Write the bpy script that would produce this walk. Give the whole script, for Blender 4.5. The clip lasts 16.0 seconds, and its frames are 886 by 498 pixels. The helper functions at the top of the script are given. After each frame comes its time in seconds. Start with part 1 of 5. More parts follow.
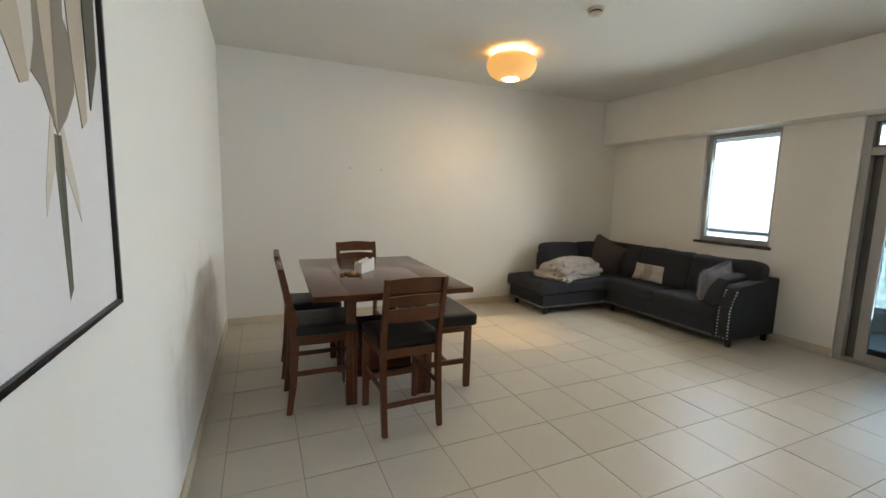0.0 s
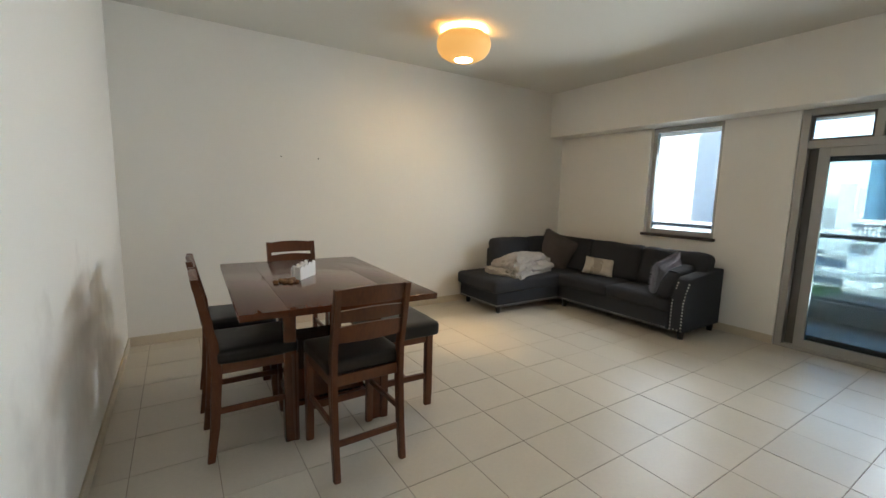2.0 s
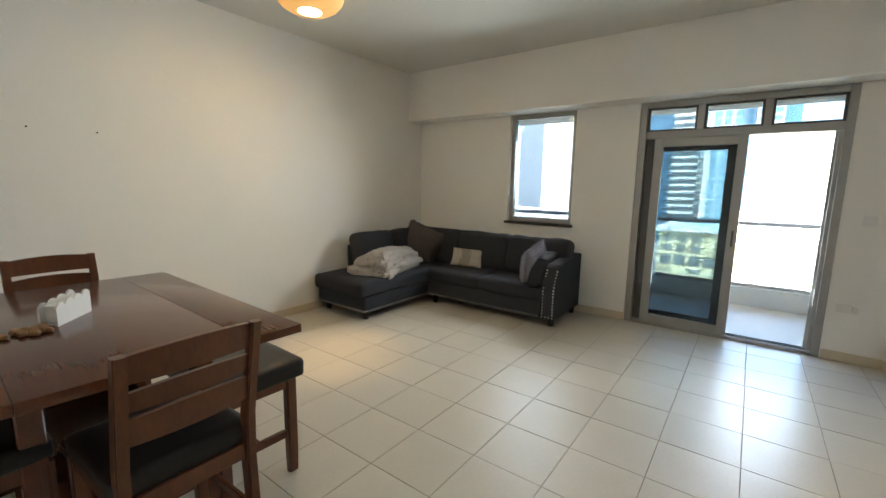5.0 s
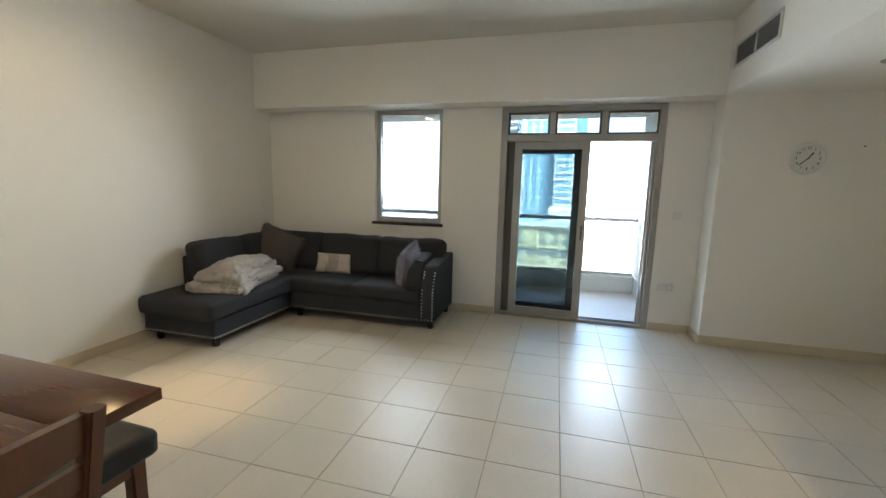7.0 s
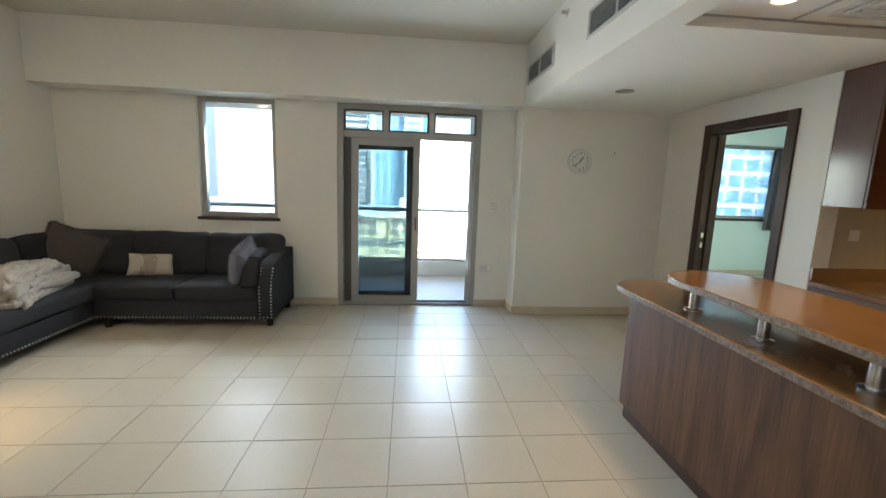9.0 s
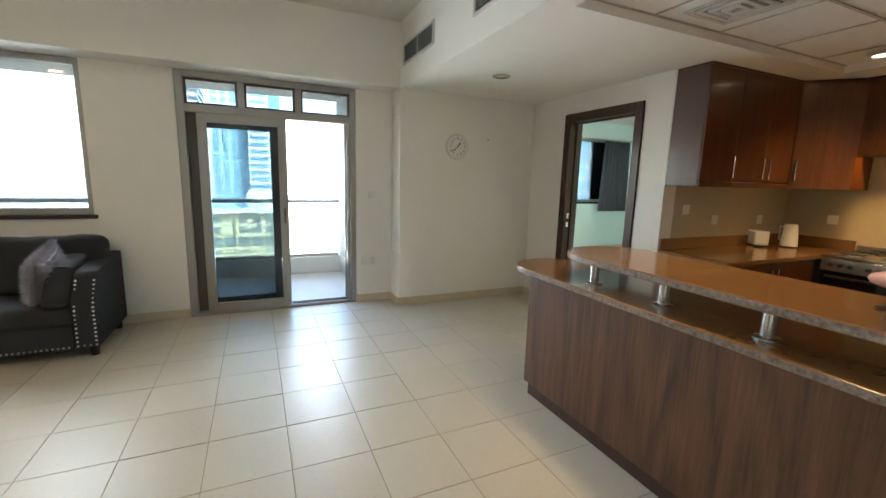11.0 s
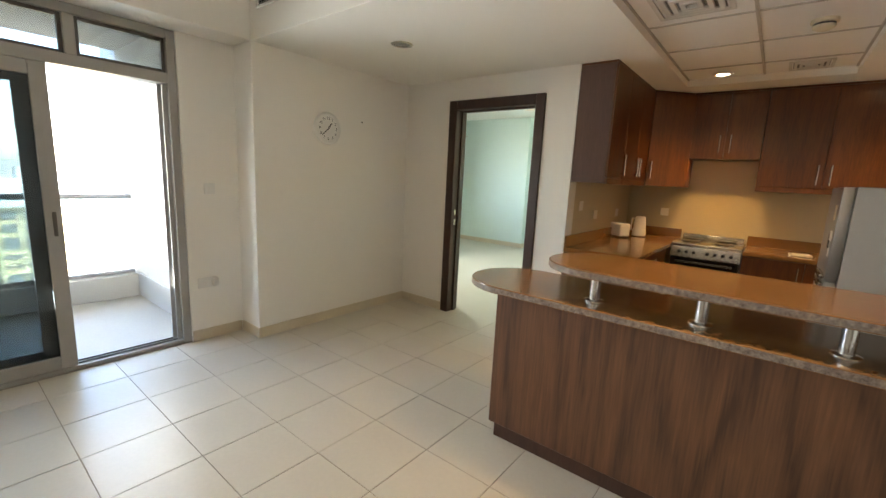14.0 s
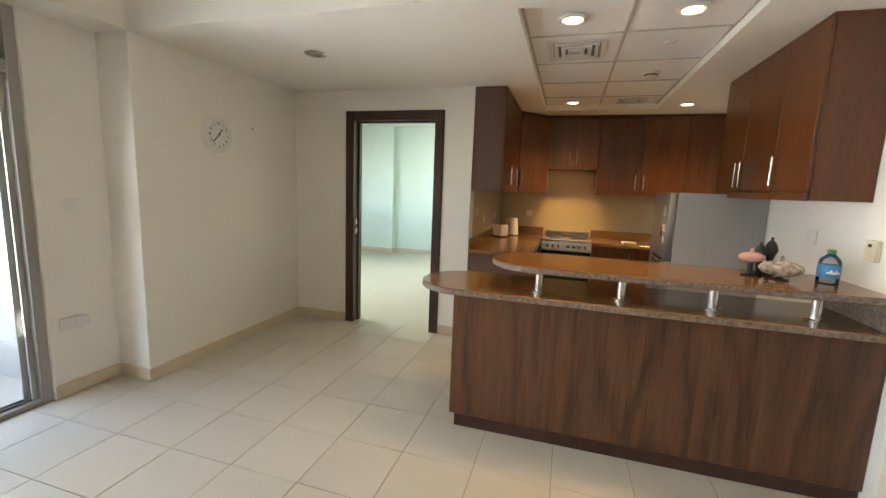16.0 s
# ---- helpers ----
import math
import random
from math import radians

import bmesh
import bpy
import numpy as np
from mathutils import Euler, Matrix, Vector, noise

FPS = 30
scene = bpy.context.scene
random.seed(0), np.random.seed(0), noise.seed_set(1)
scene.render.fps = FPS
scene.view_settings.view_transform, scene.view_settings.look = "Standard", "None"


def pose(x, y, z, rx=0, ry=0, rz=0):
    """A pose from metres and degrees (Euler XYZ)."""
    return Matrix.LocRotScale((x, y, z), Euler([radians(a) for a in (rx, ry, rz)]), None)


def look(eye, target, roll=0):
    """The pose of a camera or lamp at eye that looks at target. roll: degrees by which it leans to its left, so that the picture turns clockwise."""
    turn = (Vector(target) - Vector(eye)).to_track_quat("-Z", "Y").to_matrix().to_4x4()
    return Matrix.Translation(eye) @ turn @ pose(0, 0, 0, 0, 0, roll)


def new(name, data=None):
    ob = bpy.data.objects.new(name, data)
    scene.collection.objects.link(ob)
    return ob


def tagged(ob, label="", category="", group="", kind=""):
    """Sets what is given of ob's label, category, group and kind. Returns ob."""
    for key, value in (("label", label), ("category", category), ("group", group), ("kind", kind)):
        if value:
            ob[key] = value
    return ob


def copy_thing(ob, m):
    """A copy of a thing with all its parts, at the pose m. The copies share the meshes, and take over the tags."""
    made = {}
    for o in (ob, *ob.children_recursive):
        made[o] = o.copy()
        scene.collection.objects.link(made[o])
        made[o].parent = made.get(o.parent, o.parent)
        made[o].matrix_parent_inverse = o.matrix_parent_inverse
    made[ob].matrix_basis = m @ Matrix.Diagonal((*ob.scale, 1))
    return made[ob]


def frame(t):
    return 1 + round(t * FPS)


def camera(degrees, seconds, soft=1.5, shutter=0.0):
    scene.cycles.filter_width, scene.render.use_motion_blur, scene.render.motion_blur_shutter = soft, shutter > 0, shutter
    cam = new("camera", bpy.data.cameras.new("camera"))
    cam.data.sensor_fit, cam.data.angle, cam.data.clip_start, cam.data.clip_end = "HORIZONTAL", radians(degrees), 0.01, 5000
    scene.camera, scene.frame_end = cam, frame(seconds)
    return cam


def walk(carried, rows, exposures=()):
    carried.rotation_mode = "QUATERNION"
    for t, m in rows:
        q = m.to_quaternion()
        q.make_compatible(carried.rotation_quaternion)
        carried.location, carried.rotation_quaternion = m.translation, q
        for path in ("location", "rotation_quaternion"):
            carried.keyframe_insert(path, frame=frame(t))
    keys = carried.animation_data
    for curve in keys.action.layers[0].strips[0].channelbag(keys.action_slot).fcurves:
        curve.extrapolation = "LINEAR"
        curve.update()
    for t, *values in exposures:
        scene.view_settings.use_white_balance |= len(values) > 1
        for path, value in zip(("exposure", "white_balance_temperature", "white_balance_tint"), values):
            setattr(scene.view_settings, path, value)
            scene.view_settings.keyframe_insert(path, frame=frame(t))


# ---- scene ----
cam = camera(93.8, 16.0)
PATH = [
    (0, (0.709, 1.09, 1.542), (1.511, 2.905, 1.291), 1.5),
    (0.5, (0.704, 1.195, 1.533), (1.58, 2.974, 1.276), 1.3),
    (1, (0.705, 1.316, 1.528), (1.653, 3.058, 1.27), 1.4),
    (1.5, (0.724, 1.431, 1.521), (1.736, 3.136, 1.26), 1.4),
    (2, (0.767, 1.551, 1.507), (1.84, 3.219, 1.243), 1.4),
    (2.5, (0.832, 1.685, 1.498), (1.971, 3.307, 1.23), 1.4),
    (3, (0.887, 1.8, 1.495), (2.117, 3.352, 1.217), 1.4),
    (3.5, (0.937, 1.914, 1.491), (2.275, 3.374, 1.213), 1.4),
    (4, (0.972, 2.039, 1.503), (2.413, 3.396, 1.215), 1.3),
    (6.3, (1.22, 2.418, 1.49), (3.025, 3.227, 1.189), 1.1),
    (6.5, (1.23, 2.495, 1.493), (3.072, 3.213, 1.192), 1.2),
    (7, (1.202, 2.58, 1.506), (3.112, 3.094, 1.211), 1.4),
    (7.5, (1.151, 2.625, 1.515), (3.105, 2.934, 1.225), 1.6),
    (8, (1.099, 2.557, 1.512), (3.076, 2.687, 1.232), 1.8),
    (8.5, (1.042, 2.49, 1.52), (3.02, 2.451, 1.229), 2.0),
    (9, (0.998, 2.4, 1.537), (2.966, 2.224, 1.224), 2.0),
    (11.3, (1.41, 2.609, 1.462), (3.161, 1.708, 1.114), 1.9),
    (11.5, (1.483, 2.618, 1.477), (3.203, 1.664, 1.116), 2.2),
    (12, (1.666, 2.597, 1.48), (3.306, 1.51, 1.122), 2.6),
    (12.5, (1.827, 2.639, 1.482), (3.377, 1.427, 1.125), 2.8),
    (13, (2.025, 2.751, 1.489), (3.477, 1.424, 1.133), 2.8),
    (13.5, (2.209, 2.813, 1.468), (3.555, 1.378, 1.111), 2.8),
    (14, (2.44, 2.825, 1.463), (3.659, 1.279, 1.117), 2.8),
    (14.5, (2.634, 2.845, 1.464), (3.703, 1.188, 1.131), 2.7),
    (15, (2.819, 2.942, 1.481), (3.715, 1.183, 1.163), 2.4),
    (15.5, (2.931, 3.086, 1.487), (3.651, 1.245, 1.181), 2.3),
    (16, (2.941, 3.265, 1.483), (3.499, 1.367, 1.19), 2.2),
]
walk(cam, [(t, look(eye, target, roll)) for t, eye, target, roll in PATH], [(0, 4.47, 6450, 10), (2, 4.45, 6450, 10), (3.5, 4.54, 6550, 9), (6.5, 4.44, 6300, 8), (7.5, 4.53, 6350, 8), (9, 4.65, 6250, 7), (12.5, 4.74, 6850, 10), (14, 4.85, 7150, 12), (16, 4.90, 7050, 12)])

# ---- world, sun, exposure ----
world = bpy.data.worlds.new("world")
scene.world = world
world.use_nodes = True
wn, wl = world.node_tree.nodes, world.node_tree.links
sky = wn.new("ShaderNodeTexSky")
sky.sky_type, sky.sun_disc = "NISHITA", False
SUN_ELEV, SUN_ROT = radians(48), radians(215)
sky.sun_elevation, sky.sun_rotation = SUN_ELEV, SUN_ROT
wn["Background"].inputs["Strength"].default_value = 0.15
wl.new(sky.outputs["Color"], wn["Background"].inputs["Color"])
sun_data = bpy.data.lights.new("sun", "SUN")
sun_data.energy, sun_data.angle, sun_data.color = 3.5, radians(0.5), (1.0, 0.95, 0.87)
sun = new("sun", sun_data)
sun_dir = Vector((math.sin(SUN_ROT) * math.cos(SUN_ELEV), math.cos(SUN_ROT) * math.cos(SUN_ELEV), math.sin(SUN_ELEV)))
sun.matrix_basis = look(sun_dir * 60, (0, 0, 0))
# area lamps for the sky's daylight in the balcony door, in the window and in an unseen opening added to the bedroom
# window
for lamp_name, lx, ly, lz, lw, lh, watts, tone, rise in (("door_daylight", 6.26, 2.15, 1.05, 1.20, 1.95, 2.2, (0.86, 0.94, 1.0), 0.6), ("window_daylight", 6.26, 4.365, 1.73, 0.75, 1.25, 2.3, (0.88, 0.95, 1.0), -0.4),
                                                   ("bedroom_daylight", 8.42, -2.42, 1.74, 0.85, 1.25, 3.6, (0.84, 1.0, 0.97), 0.0)):
    ld = bpy.data.lights.new(lamp_name, "AREA")
    ld.shape, ld.size, ld.size_y, ld.energy, ld.color, ld.spread = "RECTANGLE", lh, lw, watts, tone, radians(112)
    new(lamp_name, ld).matrix_basis = look((lx, ly, lz), (lx - 3, ly, lz + rise))


# ---- materials ----
def material(name, color, rough=0.6, metal=0.0, second=None, scale=4.0, fine=60.0, bump=0.1, vary=0.25, stretch=(1, 1, 1), spread=0.0, coat=0.0, ior=1.45):
    """Principled surface with two scales of variation, fine relief, and a slight difference from piece to piece."""
    m = bpy.data.materials.new(name)
    m.use_nodes = True
    n, l = m.node_tree.nodes, m.node_tree.links
    p = n["Principled BSDF"]
    p.inputs["Metallic"].default_value, p.inputs["Coat Weight"].default_value = metal, coat
    p.inputs["Coat Roughness"].default_value, p.inputs["IOR"].default_value = 0.12, ior
    co, mp = n.new("ShaderNodeTexCoord"), n.new("ShaderNodeMapping")
    mp.inputs["Scale"].default_value = stretch
    l.new(co.outputs["Object"], mp.inputs["Vector"])
    big, small = n.new("ShaderNodeTexNoise"), n.new("ShaderNodeTexNoise")
    for t, s, d in ((big, scale, 3.0), (small, fine, 4.0)):
        t.inputs["Scale"].default_value, t.inputs["Detail"].default_value = s, d
        l.new(mp.outputs["Vector"], t.inputs["Vector"])
    add = n.new("ShaderNodeMath")
    add.operation = "MULTIPLY_ADD"
    add.inputs[1].default_value = 0.45
    half = n.new("ShaderNodeMath")
    half.operation = "MULTIPLY"
    half.inputs[1].default_value = 0.55
    l.new(small.outputs["Fac"], add.inputs[0])
    l.new(big.outputs["Fac"], half.inputs[0])
    l.new(half.outputs[0], add.inputs[2])
    ramp = n.new("ShaderNodeMapRange")
    ramp.inputs["From Min"].default_value, ramp.inputs["From Max"].default_value = 0.3, 0.7
    l.new(add.outputs[0], ramp.inputs["Value"])
    mix = n.new("ShaderNodeMix")
    mix.data_type = "RGBA"
    dark = second or tuple(c * (1 - vary) for c in color)
    mix.inputs[6].default_value, mix.inputs[7].default_value = (*dark, 1), (*color, 1)
    l.new(ramp.outputs[0], mix.inputs[0])
    out = mix.outputs[2]
    if spread:
        info, hsv, rng = n.new("ShaderNodeObjectInfo"), n.new("ShaderNodeHueSaturation"), n.new("ShaderNodeMapRange")
        rng.inputs["To Min"].default_value, rng.inputs["To Max"].default_value = 1 - spread, 1 + spread
        l.new(info.outputs["Random"], rng.inputs["Value"])
        l.new(rng.outputs[0], hsv.inputs["Value"])
        l.new(out, hsv.inputs["Color"])
        out = hsv.outputs["Color"]
    l.new(out, p.inputs["Base Color"])
    rr = n.new("ShaderNodeMapRange")
    rr.inputs["To Min"].default_value, rr.inputs["To Max"].default_value = rough * 0.85, min(1, rough * 1.15)
    l.new(big.outputs["Fac"], rr.inputs["Value"])
    l.new(rr.outputs[0], p.inputs["Roughness"])
    if bump:
        bp = n.new("ShaderNodeBump")
        bp.inputs["Strength"].default_value, bp.inputs["Distance"].default_value = bump, 0.01
        l.new(small.outputs["Fac"], bp.inputs["Height"])
        l.new(bp.outputs["Normal"], p.inputs["Normal"])
    return m


def glowing(name, color, strength):
    m = bpy.data.materials.new(name)
    m.use_nodes = True
    p = m.node_tree.nodes["Principled BSDF"]
    p.inputs["Base Color"].default_value = (*color, 1)
    p.inputs["Emission Color"].default_value, p.inputs["Emission Strength"].default_value = (*color, 1), strength
    return m


def pane_glass(name, tint):
    m = bpy.data.materials.new(name)
    m.use_nodes = True
    n, l = m.node_tree.nodes, m.node_tree.links
    n.remove(n["Principled BSDF"])
    clear, gloss, mix, fres = (n.new("ShaderNode" + k) for k in ("BsdfTransparent", "BsdfGlossy", "MixShader", "Fresnel"))
    clear.inputs["Color"].default_value = (*tint, 1)
    gloss.inputs["Roughness"].default_value = 0.02
    fres.inputs["IOR"].default_value = 1.45
    l.new(fres.outputs[0], mix.inputs[0])
    l.new(clear.outputs[0], mix.inputs[1])
    l.new(gloss.outputs[0], mix.inputs[2])
    l.new(mix.outputs[0], n["Material Output"].inputs["Surface"])
    return m


def wood(name, light, dark, rough):
    """Veneer with tall wavy growth figures and fine upright pores."""
    m = bpy.data.materials.new(name)
    m.use_nodes = True
    n, l = m.node_tree.nodes, m.node_tree.links
    p = n["Principled BSDF"]
    p.inputs["Coat Weight"].default_value = 0.08
    co = n.new("ShaderNodeTexCoord")
    outs = []
    for size, stretch, detail in ((1.0, (2.6, 2.6, 0.36), 1.5), (1.0, (32, 32, 1.5), 4.0), (1.0, (130, 130, 6), 2.0)):
        mp, t = n.new("ShaderNodeMapping"), n.new("ShaderNodeTexNoise")
        mp.inputs["Scale"].default_value = stretch
        t.inputs["Scale"].default_value, t.inputs["Detail"].default_value = size, detail
        l.new(co.outputs["Object"], mp.inputs["Vector"])
        l.new(mp.outputs["Vector"], t.inputs["Vector"])
        outs.append(t.outputs["Fac"])
    def calc(op, a, b):
        k = n.new("ShaderNodeMath")
        k.operation = op
        for i, v in enumerate((a, b)):
            if isinstance(v, float):
                k.inputs[i].default_value = v
            else:
                l.new(v, k.inputs[i])
        return k.outputs[0]
    figure = calc("PINGPONG", calc("ADD", calc("MULTIPLY", outs[0], 17.0), calc("MULTIPLY", outs[1], 1.5)), 1.0)
    total = calc("ADD", calc("MULTIPLY", figure, 0.24), calc("ADD", calc("MULTIPLY", outs[1], 0.48), calc("MULTIPLY", outs[2], 0.45)))
    ramp = n.new("ShaderNodeMapRange")
    ramp.inputs["From Min"].default_value, ramp.inputs["From Max"].default_value = 0.40, 0.88
    l.new(total, ramp.inputs["Value"])
    mix = n.new("ShaderNodeMix")
    mix.data_type = "RGBA"
    mix.inputs[6].default_value, mix.inputs[7].default_value = (*dark, 1), (*light, 1)
    l.new(ramp.outputs[0], mix.inputs[0])
    l.new(mix.outputs[2], p.inputs["Base Color"])
    p.inputs["Roughness"].default_value = rough
    bp = n.new("ShaderNodeBump")
    bp.inputs["Strength"].default_value, bp.inputs["Distance"].default_value = 0.08, 0.01
    l.new(outs[2], bp.inputs["Height"])
    l.new(bp.outputs["Normal"], p.inputs["Normal"])
    return m


PAINT = material("wall_paint", (0.86, 0.84, 0.79), 0.5, scale=1.3, fine=220, bump=0.04, vary=0.035)
# bedroom paint: the mint cast of its window light is put into the colour
MINT_LIT = material("mint_lit_paint", (0.70, 0.82, 0.78), 0.5, scale=1.3, fine=220, bump=0.04, vary=0.03)
# dimmer copy of CEIL: shade of the high ceiling put into its colour
CEIL_SHADED = material("shaded_high_ceiling_paint", (0.70, 0.685, 0.62), 0.8, scale=1.0, fine=200, bump=0.03, vary=0.03)
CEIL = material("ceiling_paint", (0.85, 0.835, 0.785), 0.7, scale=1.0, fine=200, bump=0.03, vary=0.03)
TILE = material("floor_tile", (0.60, 0.545, 0.455), 0.36, scale=3.0, fine=45, bump=0.012, vary=0.08, spread=0.03, ior=1.38)
GROUT = material("tile_grout", (0.37, 0.315, 0.24), 0.9, scale=8, fine=120, bump=0.3)
SKIRT = material("skirting_tile", (0.66, 0.57, 0.43), 0.35, scale=5, fine=60, bump=0.02, vary=0.1)
ALU = material("grey_aluminium", (0.40, 0.39, 0.37), 0.42, 0.35, scale=2, fine=200, bump=0.02, vary=0.08)
ALU_DARK = material("dark_aluminium", (0.13, 0.12, 0.11), 0.45, 0.3, scale=2, fine=200, bump=0.02)
SILL = material("sill_stone", (0.05, 0.038, 0.032), 0.25, scale=10, fine=90, bump=0.02, vary=0.4)
WALNUT = wood("walnut_panel", (0.150, 0.064, 0.029), (0.046, 0.017, 0.0085), 0.42)
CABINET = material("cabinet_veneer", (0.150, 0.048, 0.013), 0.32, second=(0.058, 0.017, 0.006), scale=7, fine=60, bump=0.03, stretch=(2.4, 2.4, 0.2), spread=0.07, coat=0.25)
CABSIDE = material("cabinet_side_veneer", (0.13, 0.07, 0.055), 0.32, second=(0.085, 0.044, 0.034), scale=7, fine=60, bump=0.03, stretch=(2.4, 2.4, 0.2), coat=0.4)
CASING = material("door_casing_wood", (0.060, 0.026, 0.018), 0.38, second=(0.032, 0.013, 0.009), scale=8, fine=60, bump=0.05, stretch=(2, 2, 0.25), coat=0.15)
TABLEWOOD = material("stained_table_wood", (0.125, 0.038, 0.014), 0.22, second=(0.070, 0.021, 0.009), scale=7, fine=55, bump=0.03, stretch=(2.6, 0.2, 2.6), coat=0.3)
CHAIRWOOD = material("stained_chair_wood", (0.145, 0.045, 0.014), 0.34, second=(0.072, 0.021, 0.008), scale=8, fine=60, bump=0.04, stretch=(1.2, 1.2, 0.4), spread=0.06, coat=0.25)
LEATHER = material("black_leather", (0.008, 0.007, 0.007), 0.38, scale=12, fine=160, bump=0.12, vary=0.3)
FABRIC = material("charcoal_fabric", (0.036, 0.038, 0.046), 0.95, scale=9, fine=420, bump=0.5, vary=0.3)
FABRIC_SIDE = material("charcoal_frame_fabric", (0.037, 0.041, 0.052), 0.95, scale=9, fine=420, bump=0.5, vary=0.28)
NAIL = material("nickel_nail", (0.80, 0.79, 0.77), 0.38, 0.8, bump=0)
FOOT = material("black_wood_foot", (0.02, 0.014, 0.012), 0.4, bump=0.02)
LINEN = material("crumpled_linen", (0.52, 0.48, 0.44), 0.95, second=(0.36, 0.33, 0.30), scale=9, fine=260, bump=0.4)
TAUPE = material("taupe_plush", (0.14, 0.12, 0.115), 1.0, scale=12, fine=300, bump=0.6)
BEIGE = material("beige_cushion", (0.42, 0.37, 0.31), 0.95, scale=10, fine=300, bump=0.4)
BEIGE_LIGHT = material("pale_cushion_edge", (0.60, 0.55, 0.48), 0.95, scale=10, fine=300, bump=0.4)
LILAC = material("lilac_faux_fur", (0.48, 0.47, 0.54), 1.0, second=(0.22, 0.21, 0.25), scale=10, fine=260, bump=0.6)
GRANITE = material("brown_granite", (0.210, 0.105, 0.039), 0.15, second=(0.180, 0.089, 0.033), scale=30, fine=90, bump=0.0, ior=1.7)
GRANITE_EDGE = material("granite_edge", (0.31, 0.25, 0.21), 0.35, second=(0.055, 0.034, 0.026), scale=48, fine=120, bump=0.05)
STEEL = material("brushed_steel", (0.62, 0.61, 0.59), 0.21, 1.0, scale=3, fine=200, bump=0.02, vary=0.1)
FRIDGE = material("grey_fridge_side", (0.33, 0.33, 0.325), 0.42, 0.0, scale=2, fine=220, bump=0.03, vary=0.08)
FRIDGE_FRONT = material("fridge_front_metal", (0.36, 0.36, 0.36), 0.33, 0.8, scale=2, fine=220, bump=0.02, vary=0.08)
SPLASH = material("kitchen_splash_paint", (0.52, 0.455, 0.325), 0.4, scale=2, fine=180, bump=0.03, vary=0.05)
WHITE = material("white_plastic", (0.78, 0.77, 0.74), 0.35, scale=5, fine=100, bump=0.0, vary=0.04)
CREAM = material("cream_plastic", (0.66, 0.60, 0.46), 0.4, scale=5, fine=100, bump=0.0, vary=0.06)
BLACK = material("black_plastic", (0.015, 0.015, 0.016), 0.35, scale=5, fine=100, bump=0.0)
OVEN_GLASS = material("black_oven_glass", (0.008, 0.008, 0.009), 0.06, bump=0.0)
PANEL = material("ceiling_panel", (0.86, 0.855, 0.84), 0.9, scale=4, fine=320, bump=0.2, vary=0.05)
TBAR = material("ceiling_grid_bar", (0.46, 0.44, 0.41), 0.5, scale=4, fine=100, bump=0.0, vary=0.05)
VENT = material("vent_enamel", (0.62, 0.61, 0.57), 0.4, scale=4, fine=100, bump=0.0, vary=0.05)
# near-black sheet colour: the shade inside a grille, painted behind its slats
VENT_SHADE = material("vent_inside_shade", (0.02, 0.02, 0.02), 0.9, bump=0.0)
CURTAIN = material("grey_curtain", (0.20, 0.205, 0.23), 0.95, scale=8, fine=300, bump=0.3)
BALC = material("balcony_tile", (0.38, 0.35, 0.30), 0.6, scale=3, fine=60, bump=0.05, vary=0.12)
RENDER_W = material("facade_render", (0.46, 0.445, 0.41), 0.85, scale=1, fine=60, bump=0.1, vary=0.08)
GLASS = pane_glass("tinted_pane", (0.52, 0.575, 0.595))
GLASS_WINDOW = pane_glass("window_pane", (0.40, 0.435, 0.455))
GLASS_RAIL = pane_glass("balustrade_pane", (0.93, 0.96, 0.97))


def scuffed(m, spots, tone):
    """Adds grey patches with ragged outlines to a paint; spots are (y, z, half width, half height)."""
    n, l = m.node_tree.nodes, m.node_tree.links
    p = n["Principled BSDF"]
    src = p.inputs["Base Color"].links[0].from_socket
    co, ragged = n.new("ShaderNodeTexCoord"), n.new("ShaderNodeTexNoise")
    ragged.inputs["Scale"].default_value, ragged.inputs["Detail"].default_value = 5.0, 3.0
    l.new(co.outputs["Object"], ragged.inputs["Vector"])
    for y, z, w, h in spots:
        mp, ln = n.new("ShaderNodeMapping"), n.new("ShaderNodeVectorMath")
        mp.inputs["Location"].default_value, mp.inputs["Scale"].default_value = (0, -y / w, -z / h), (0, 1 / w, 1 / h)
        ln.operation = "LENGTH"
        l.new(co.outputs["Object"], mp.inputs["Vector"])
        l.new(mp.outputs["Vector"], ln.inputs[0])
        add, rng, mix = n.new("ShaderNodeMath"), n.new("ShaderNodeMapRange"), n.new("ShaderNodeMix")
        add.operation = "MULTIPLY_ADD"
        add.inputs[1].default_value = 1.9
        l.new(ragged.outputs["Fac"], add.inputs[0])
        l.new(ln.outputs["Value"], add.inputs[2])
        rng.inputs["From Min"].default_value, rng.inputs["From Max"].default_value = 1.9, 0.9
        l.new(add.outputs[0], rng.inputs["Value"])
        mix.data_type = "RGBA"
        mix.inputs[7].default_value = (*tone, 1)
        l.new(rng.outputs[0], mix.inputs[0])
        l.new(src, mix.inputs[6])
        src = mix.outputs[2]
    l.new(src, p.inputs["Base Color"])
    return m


PATCHY = scuffed(material("patchy_wall_paint", (0.86, 0.84, 0.79), 0.5, scale=1.3, fine=220, bump=0.04, vary=0.035), ((4.45, 0.70, 0.75, 0.42), (3.55, 0.55, 0.35, 0.50), (5.2, 0.45, 0.4, 0.35)), (0.64, 0.61, 0.57))


